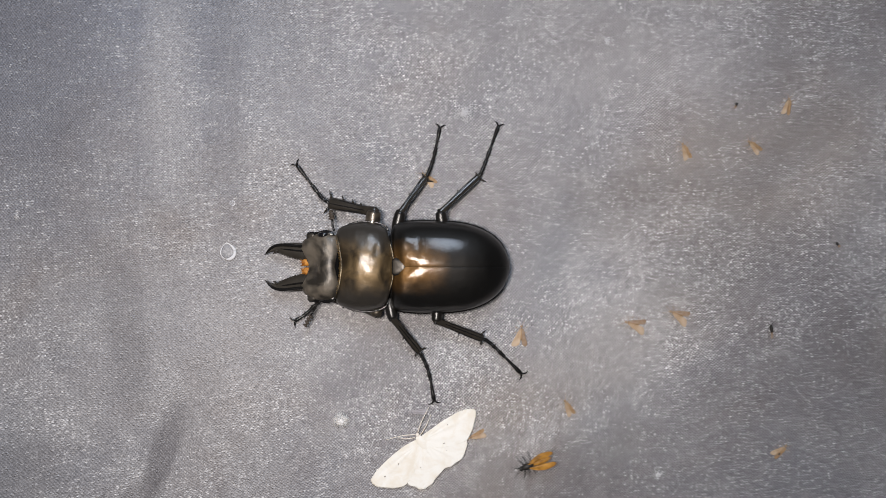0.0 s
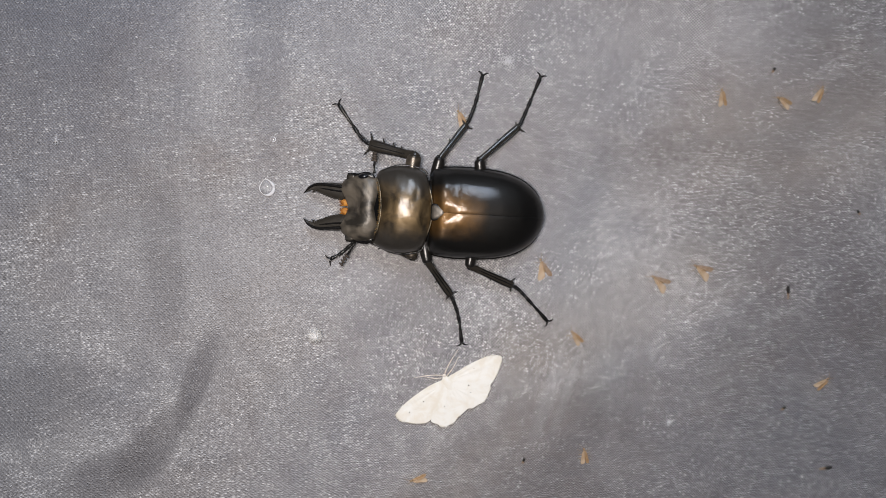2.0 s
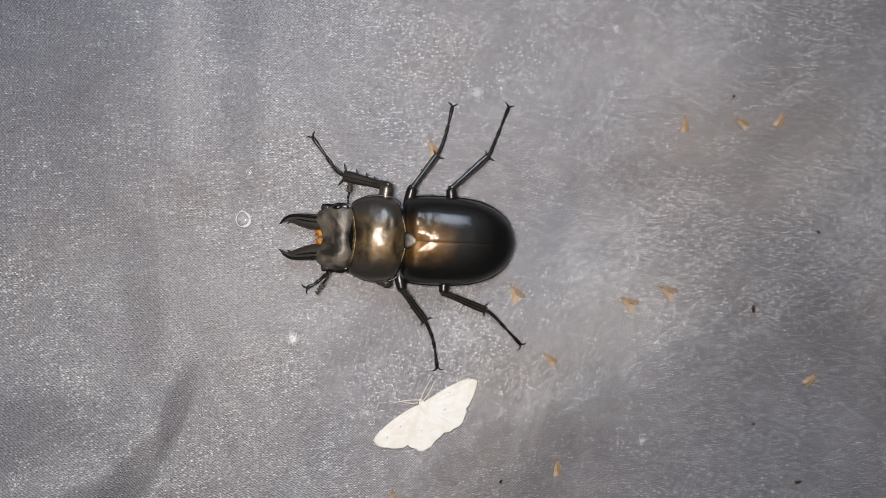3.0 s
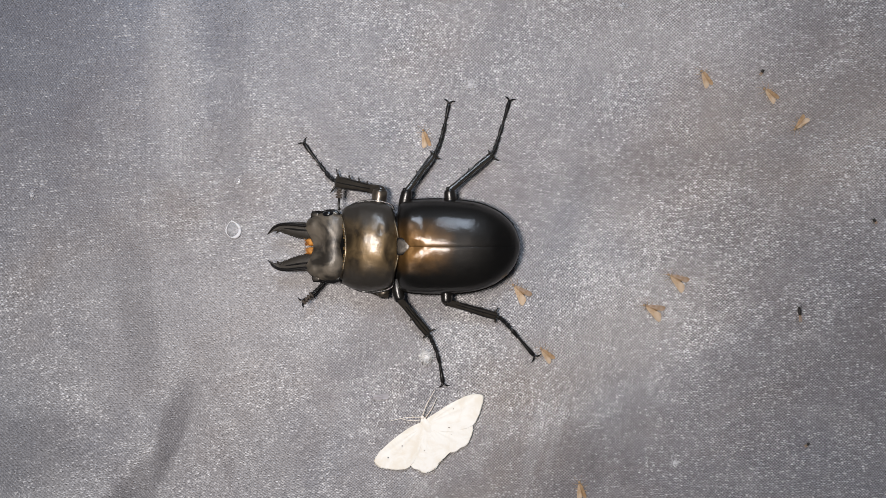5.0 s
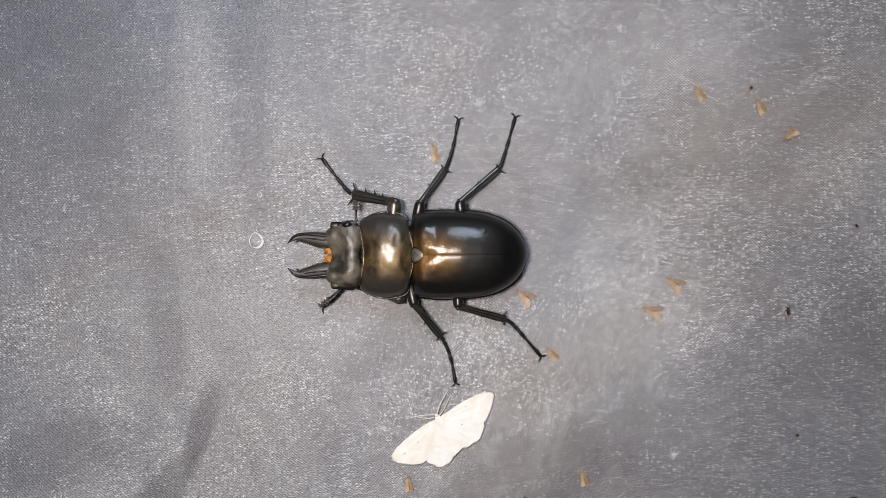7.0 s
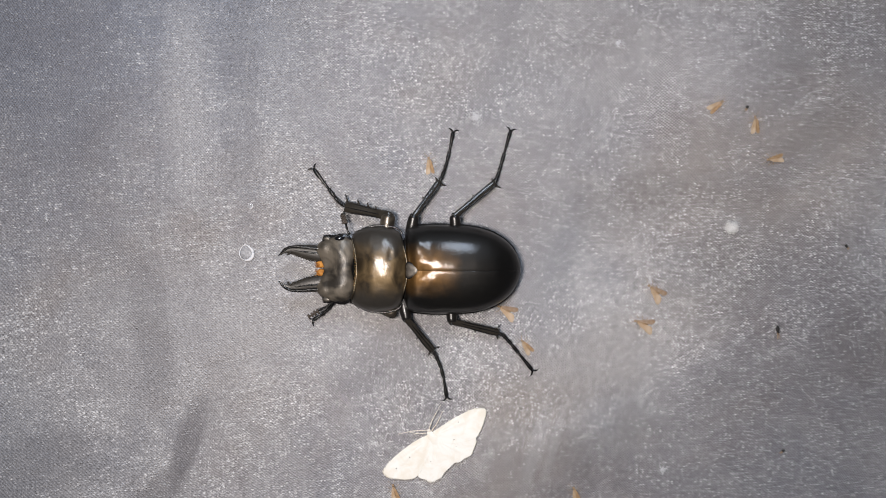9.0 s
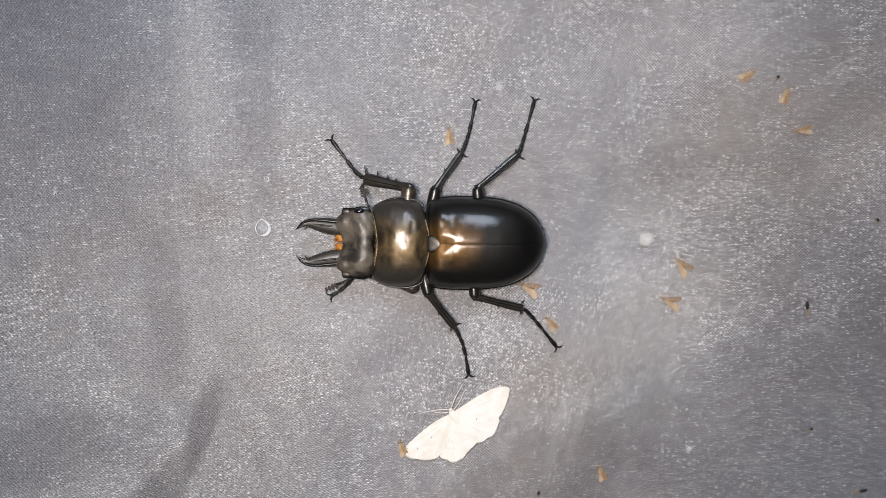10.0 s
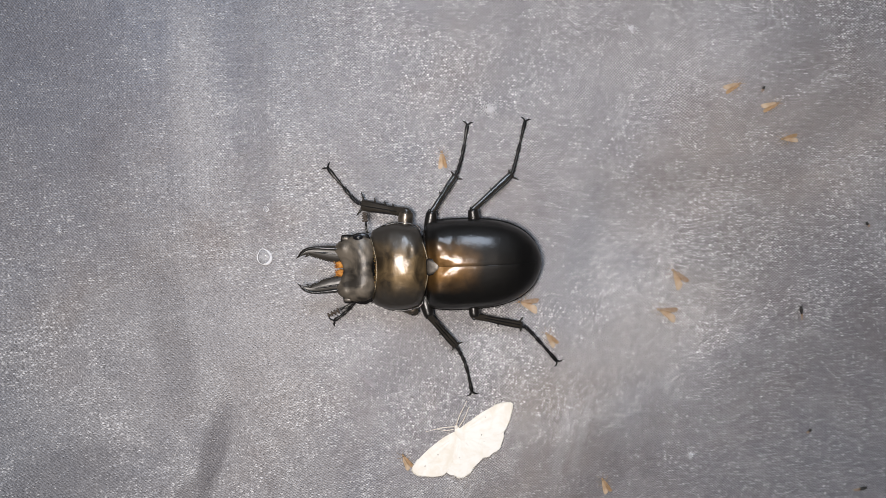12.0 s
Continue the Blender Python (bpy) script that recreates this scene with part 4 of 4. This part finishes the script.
def build_fly():
    """A slender amber-winged flying insect, its head to +x."""
    fly = tagged(new("amber_winged_fly"), "dark slender fly with amber wings, flitting over the cloth", "fly")
    bm = bmesh.new()
    tube(bm, ((-1.0, 0, 0), (0.6, 0, 0.2), (1.9, 0, 0.1)), (0.45, 0.85, 0.55), 12, 0.9, 4)
    part("thorax", bm, SOOT, fly)
    bm = bmesh.new()
    tube(bm, ((-0.8, 0, 0), (-2.4, 0, 0.05), (-4.4, 0, 0.0), (-5.6, 0, -0.1)), (0.45, 0.72, 0.62, 0.1), 12, 0.9, 4)
    part("abdomen", bm, AMBER, fly, "amber abdomen")
    bm = bmesh.new()
    ball(bm, (2.35, 0, 0.05), (0.55, 0.65, 0.5), 0, 12)
    part("head", bm, SOOT, fly)
    for s in (1, -1):
        line = ((0.6, 0.35 * s), (-0.8, 1.3 * s), (-3.2, 2.1 * s), (-5.6, 1.9 * s), (-6.2, 1.1 * s), (-3.4, 0.5 * s))
        part("wing", wing_plate(line, 0.75, 1.2, (0.4, 0.35 * s), 0.05, 0.1), AMBER, fly, "amber wing")
        bm = bmesh.new()
        tube(bm, ((2.7, 0.2 * s, 0.2), (3.5, 0.7 * s, 0.5), (4.4, 1.3 * s, 0.3)), (0.09, 0.07, 0.03), 6, 1.0, 3)
        part("antenna", bm, SOOT, fly)
        for x in (1.3, 0.5, -0.4):
            bm = bmesh.new()
            tube(bm, ((x, 0.4 * s, -0.3), (x * 1.6, 2.0 * s, 0.3), (x * 2.0, 3.1 * s, -1.3)), (0.15, 0.12, 0.05), 6, 1.0, 3)
            part("leg", bm, SOOT, fly)
    for piece in fly.children:
        piece.data.transform(Matrix.Scale(0.72, 4))
    return fly


BUGS = [build_small_insect(TAN, 0.28, 2.8, BROWN, CREAM_WING), build_small_insect(PALE_TAN, 0.75, 3.4, BROWN, CREAM_WING)]
BUGS[0].matrix_world = pose(0.0495, 0.0186, 0)
BUGS[1].matrix_world = pose(0.0198, -0.0147, 0)
SLIM, WIDE = BUGS
PALE_BUG = build_small_insect(MILKY, 0.05, 2.9, MILKY)
tagged(PALE_BUG, "tiny milky-winged insect creeping over the cloth", "insect")
WHITE_BUG, FLY = build_white_bug(), build_fly()
MIDGE, TINY_MIDGE = build_midge(1.7, 0.45), build_midge(0.7, 0.3)


def laid(x, y, turn, lift=0.0):
    """A pose on the cloth, in mm."""
    return pose(x * MM, y * MM, (cloth_z(x, y) + lift) * MM, 0, 0, turn)


MIDGE.matrix_world = laid(66.2, -14.2, 95)
TINY_MIDGE.matrix_world = laid(68.2, -37.3, 40)
copy_thing(MIDGE, laid(78.5, -49.2, 10))
for x, y, a in ((59.4, 26.9, 60), (78.5, 1.5, 130), (17.5, -49.0, 70)):
    copy_thing(TINY_MIDGE, laid(x, y, a))


# ---- drops and lint ----
def build_drop(x, y, r, high, tail):
    bm = bmesh.new()
    rings = []
    for k in range(9):
        a = k / 8 * math.pi / 2
        w, z = r * math.cos(a) ** 0.8 if k < 8 else 0.02, high * math.sin(a)
        rings.append([(w * math.cos(b) * (0.9 + 0.1 * math.cos(b)), w * math.sin(b) * (1 + tail * max(math.sin(b), 0) ** 6), z) for b in (2 * math.pi * i / 28 for i in range(28))])
    skin(bm, rings)
    drop = tagged(link_mesh("water_drop", bm, WATER), "clear round water drop standing on the cloth", "water drop", "water drops on the cloth")
    loop = [2 * math.pi * i / 24 for i in range(25)]
    round_it = lambda g, b: (r * g * math.cos(b), r * g * math.sin(b) * (1 + tail * max(math.sin(b), 0) ** 6))  # noqa: E731
    # white ring, thickest lower right: the refracted bright edge, painted
    bm = bmesh.new()
    tube(bm, [(*round_it(0.97, b), 0.10 * r) for b in loop], [r * (0.07 + 0.19 * max(math.cos(b + 0.5), 0) + 0.03 * math.sin(3 * b + x)) for b in loop], 8, 0.8, 1)
    part("rim", bm, LINT, drop, "white ring painting the light caught in the drop's edge")
    bm = bmesh.new()
    skin(bm, [[(*round_it(g, b), z) for b in loop[:-1]] for g, z in ((0.92, 0.0), (0.92, 0.03), (0.5, 0.035))])
    part("wet_patch", bm, WET, drop, "dark wet cloth under the drop")
    drop.matrix_world = laid(x, y, 10, 0.02)
    return drop


build_drop(-32.41, 0.02, 1.3, 0.40, 0.3)
build_drop(-31.62, 8.75, 0.45, 0.15, 0.5)


def build_lint(x, y, wide, seed, strands):
    bm = bmesh.new()
    rng = random.Random(seed)
    for k in range(strands):
        a, d = rng.uniform(0, 6.28), wide * abs(rng.gauss(0, 0.4))
        px, py, b, long = d * math.cos(a), d * math.sin(a), rng.uniform(0, 6.28), rng.uniform(0.4, 1.0)
        p = [(px + long * s * math.cos(b + 0.8 * s), py + long * s * math.sin(b + 0.8 * s), 0.05 + rng.uniform(0, 0.25)) for s in (-0.6, 0, 0.6)]
        tube(bm, p, (0.018, 0.028, 0.018), 3, 1.0, 2)
    tuft = tagged(link_mesh("lint_tuft", bm, LINT), "small whitish tuft of lint lying on the cloth", "lint", "lint tufts on the cloth")
    tuft.matrix_world = laid(x, y, 0)
    return tuft


for i, (x, y, w, k) in enumerate(((9.7, 25.2, 1.9, 100), (35.8, 38.6, 1.8, 34), (45.5, -40.8, 1.4, 26), (-69.2, 6.4, 1.2, 16))):
    build_lint(x, y, w, 20 + i, k * 2)


# ---- motions ----
def path(rows, lift=0.0):
    return [(t, laid(x, y, a, lift)) for t, x, y, a in rows]


def motions():
    # the head lifts; the feelers swing
    sway = ((0, -0.25, -0.1), (3.2, -0.25, -0.1), (4.0, 0.1, -0.25), (4.8, 0.4, -0.4), (7.2, 0.35, -0.4), (8.8, 0.15, -0.25), (9.5, 0.05, 0.0), (12, 0, 0))
    walk(BEETLE, [(t, pose((-0.08 + x) * MM, (-2.42 + y) * MM, 0, 0, 0, -0.30)) for t, x, y in sway])
    # the hind legs straighten as the body shifts
    for (thigh, tarsus, hip, ankle), up, down in ((LEGS[5], -7.0, 13.0), (LEGS[2], 3.5, -8.0)):
        for ob, at, full in ((thigh, hip, up), (tarsus, ankle, down)):
            joint = Matrix.Translation(Vector(at) * MM)
            walk(ob, [(t, joint @ pose(0, 0, 0, 0, 0, full * f) @ joint.inverted()) for t, f in ((0, 1.0), (3.2, 0.95), (4.0, 0.6), (4.8, 0.25), (7.2, 0.2), (9.0, 0.0), (12, 0.0))])
    neck = Matrix.Translation(Vector((-11.3, 0, 4.75)) * MM)
    walk(BEETLE_HEAD, [(t, neck @ pose(0, 0, 0, 0, a, b)) for t, a, b in ((0, -13, 1.2), (1.5, -13, 1.4), (3.2, -12, 1.6), (4.8, -6, 1.2), (5.5, -3, 0.6), (6.5, 0, 0), (9, 0, 0), (12, 1, 0))])
    swings = (((0, -120), (2, -121), (3.2, -122), (5, -134), (6, -142), (7, -140), (9, -148), (10, -153), (12, -154)), ((0, 101), (1, 96), (2, 91), (3.2, 86), (5, 90), (5.5, 87), (6, 90), (7.2, 96), (8.8, 109), (10, 112), (11, 104), (12, 97)))
    for (root, at), rows in zip(FEELERS, swings):
        walk(root, [(t, Matrix.Translation(Vector(at) * MM) @ pose(0, 0, 0, 0, 0, a)) for t, a in rows])
    # tan insects creep: seconds, x, y (mm), heading
    walk(copy_thing(SLIM, pose(0.0628, 0.0196, 0)), path([(0, 62.8, 19.6, 140), (0.5, 62.7, 19.9, 144), (1.5, 62.2, 20.9, 152), (4.8, 60.7, 23.3, 140), (5.5, 61.0, 23.5, 134), (8.8, 61.1, 24.1, 98), (12, 61.1, 23.8, 20)]))
    walk(copy_thing(SLIM, pose(0.0692, 0.0271, 0)), path([(0, 69.2, 27.1, 80), (0.5, 69.6, 27.1, 78), (1, 69.3, 26.2, 75), (1.5, 68.5, 23.1, 73), (2, 68.9, 23.3, 71), (3, 69.4, 23.3, 66), (4.8, 65.8, 18.0, 230), (5.5, 66.2, 18.0, 226), (7.2, 66.4, 18.3, 215), (9, 64.7, 17.7, 190), (9.5, 64.4, 17.6, 189), (11, 64.2, 17.9, 187), (12, 64.0, 17.8, 185)]))
    walk(copy_thing(SLIM, pose(0.0285, -0.0278, 0)), path([(0, 28.5, -27.8, 120), (1, 26.2, -25.1, 127), (1.5, 25.9, -24.9, 130), (2, 25.6, -24.5, 133), (3, 25.7, -24.3, 140), (3.2, 26.0, -24.3, 140), (4.8, 22.8, -21.5, 136), (5.5, 22.7, -21.3, 134), (7.2, 22.7, -21.2, 130), (8.8, 19.2, -16.9, 130), (12, 19.3, -17.0, 130)]))
    walk(copy_thing(WIDE, pose(0.0486, -0.0112, 0)), path([(0, 48.6, -11.2, 160), (2, 48.7, -10.7, 157), (2.5, 48.3, -10.7, 156), (3, 48.2, -10.6, 156), (3.2, 48.4, -10.3, 155), (4.8, 45.3, -8.4, 153), (5.5, 45.0, -8.3, 152), (7.2, 45.3, -8.3, 149), (8.8, 43.2, -6.8, 143), (10, 43.0, -6.4, 138), (12, 43.2, -6.5, 130)]))
    walk(copy_thing(WIDE, pose(0.0405, -0.0129, 0)), path([(0, 40.5, -12.9, 170), (0.5, 40.1, -12.8, 165), (1, 40.5, -12.9, 160), (1.5, 40.9, -13.4, 155), (2.5, 40.6, -13.1, 152), (3, 40.6, -13.0, 153), (3.2, 40.8, -12.8, 154), (5, 41.0, -13.5, 159), (6, 40.8, -13.1, 162), (7, 41.0, -13.4, 165), (7.2, 41.1, -13.3, 165), (8.8, 40.9, -12.7, 165), (10.5, 40.8, -13.0, 165), (12, 40.8, -13.0, 165)]))
    walk(copy_thing(SLIM, pose(0.0031, 0.0134, 0)), path([(0, 3.1, 13.4, 140), (1.5, 1.7, 14.8, 125), (3, 1.9, 14.8, 110), (4.8, 1.8, 16.4, 107), (6, 1.4, 16.4, 105), (7.2, 1.4, 16.4, 103), (8.8, 1.4, 16.5, 100), (9.5, 1.1, 16.7, 99), (10.5, 0.9, 16.8, 98), (12, 0.8, 16.7, 95)]))
    walk(copy_thing(SLIM, pose(0.0298, -0.0560, 0)), path([(0, 29.8, -56.0, 100), (0.8, 29.6, -53.0, 101), (1.5, 29.7, -48.5, 101), (2, 29.2, -47.5, 101), (2.5, 28.9, -46.6, 102), (3, 28.5, -45.9, 102), (3.2, 29.0, -45.9, 102), (4.8, 29.0, -45.4, 103), (5.5, 28.8, -45.0, 104), (6.5, 28.6, -44.7, 105), (9, 28.9, -45.2, 109), (10, 29.1, -44.9, 111), (10.5, 28.9, -45.4, 112), (12, 28.9, -45.5, 115)]))
    walk(copy_thing(SLIM, pose(0.0117, -0.0329, 0)), path([(0, 11.7, -32.9, 200), (0.5, 11.3, -32.9, 225), (0.7, 5.4, -34.7, 232), (1, 3.4, -36.4, 240), (1.5, 1.8, -38.1, 241), (1.7, 1.1, -40.3, 223), (1.9, -1.1, -55.4, 205), (2, -2.7, -52.7, 196), (2.5, -2.8, -52.4, 152), (3, -3.0, -51.4, 115), (3.2, -2.9, -52.1, 100), (7.2, -4.1, -45.2, 96), (9.5, -6.1, -43.3, 108), (10.3, -8.0, -38.2, 112), (12, -8.2, -38.7, 120)]))
    walk(copy_thing(SLIM, pose(0.0686, -0.0366, 0)), path([(0, 68.6, -36.6, 40), (1.5, 74.6, -33.8, 44), (2.5, 77.4, -29.9, 46), (3.2, 81.0, -26.9, 48), (4.5, 88.0, -20.0, 50), (6, 100.0, -10.0, 50), (12, 120.0, 5.0, 50)]))
    walk(SLIM, path([(0, 50.0, 18.7, 115), (0.5, 50.2, 18.5, 112), (1, 50.1, 19.1, 109), (1.5, 50.0, 21.5, 106), (3, 50.1, 21.5, 96), (3.2, 49.6, 21.5, 95), (4.8, 49.8, 26.2, 120), (6.5, 50.1, 26.3, 124), (7.2, 50.0, 26.5, 125), (8.8, 53.8, 27.3, 40), (10, 54.2, 27.4, 34), (11, 54.2, 27.7, 30), (11.5, 54.1, 27.4, 27), (12, 54.1, 27.5, 25)]))
    walk(WIDE, path([(0, 20.0, -14.7, 90), (0.5, 18.6, -12.0, 96), (1, 18.8, -11.8, 102), (2, 18.6, -11.7, 115), (3, 18.5, -11.6, 128), (3.2, 18.6, -11.3, 130), (4.8, 18.2, -10.5, 139), (5.5, 17.9, -10.3, 142), (6, 17.4, -10.4, 144), (7.2, 17.6, -10.3, 149), (8.8, 15.9, -10.0, 156), (9, 15.4, -10.2, 157), (9.5, 15.1, -10.4, 159), (12, 15.1, -10.3, 170)]))
    walk(PALE_BUG, path([(0, 1.2, -28.5, 180), (0.5, 1.0, -28.6, 180), (2.0, -1.1, -28.1, 178), (3.2, -3.2, -28.7, 185), (4.8, -6.1, -29.2, 185), (5.5, -7.7, -29.5, 180), (7.2, -10.3, -29.8, 170), (8.8, -14.0, -27.0, 140), (9.5, -15.0, -26.4, 120), (10.5, -14.6, -25.0, 130), (12.0, -14.7, -23.4, 140)]))
    walk(WHITE_BUG, path([(0, -12.3, -29.9, 160), (0.7, -17, -29.2, 165), (1.5, -21.2, -27.8, 130), (2.5, -23.2, -24.1, 100), (3.2, -21.7, -21.4, 40), (4.0, -9, -22.6, 0), (4.8, 1.8, -23.1, 30), (5.0, 2.0, -22.1, 60), (5.5, 5.1, -21.1, 20), (5.8, 8.0, -17.0, 50), (5.95, 8.3, -10, 75), (6.1, 8.5, -7.5, 80), (7.2, 13, -2, 30), (8.2, 50, 3.0, 10), (8.8, 59.6, 3.8, 100), (9.0, 57.0, 5.0, 175), (9.5, 47.1, 2.7, 200), (10.0, 36.4, -1.9, 190), (10.5, 35.1, -2.6, 120), (11.0, 37.2, 1.6, 80), (11.2, 37.4, 2.1, 85), (11.3, 50.0, 12.0, 60), (11.4, 105.0, 45.0, 50), (11.5, 130.0, 60.0, 40), (12.0, 150.0, 75.0, 30)]))
    # the moth settles, turning a little
    walk(MOTH_THING, [(t, pose(1.35 * MM, (-33.13 + dy) * MM, cloth_z(1.35, -33.13) * MM, 0, 0, a)) for t, a, dy in ((0, 2.0, 0.2), (0.5, 2.0, 0.2), (1.0, 0, 0), (12, 0, 0))])
    fly = [(0, 21.3, -38.0, 1.6, 200, 0), (0.1, 17.0, -38.6, 1.8, 215, 0), (0.2, 14.5, -42.5, 3, 235, 0), (0.4, 12, -60, 8, 250, 0), (1.2, -30, -110, 40, 200, 0), (3.0, -150, -60, 60, 120, 0), (5.0, -170, 60, 50, 60, 0), (6.8, -110, 75, 12, -10, 0), (7.2, -73.5, 44.3, 4, 60, 0), (7.6, -90, 90, 20, 80, 0), (8.6, 0, 140, 40, 0, 0), (9.6, 120, 20, 30, -80, 0), (10.1, 20, -110, 40, 110, 0), (10.3, 10.2, -15.0, 91, 72, 0), (10.4, 70, 50, 90, 60, 0), (10.6, 110, 110, 80, 50, 0), (12.0, 160, 160, 60, 45, 0)]
    walk(FLY, [(t, pose(x * MM, y * MM, z * MM, 0, b, a)) for t, x, y, z, a, b in fly])


motions()
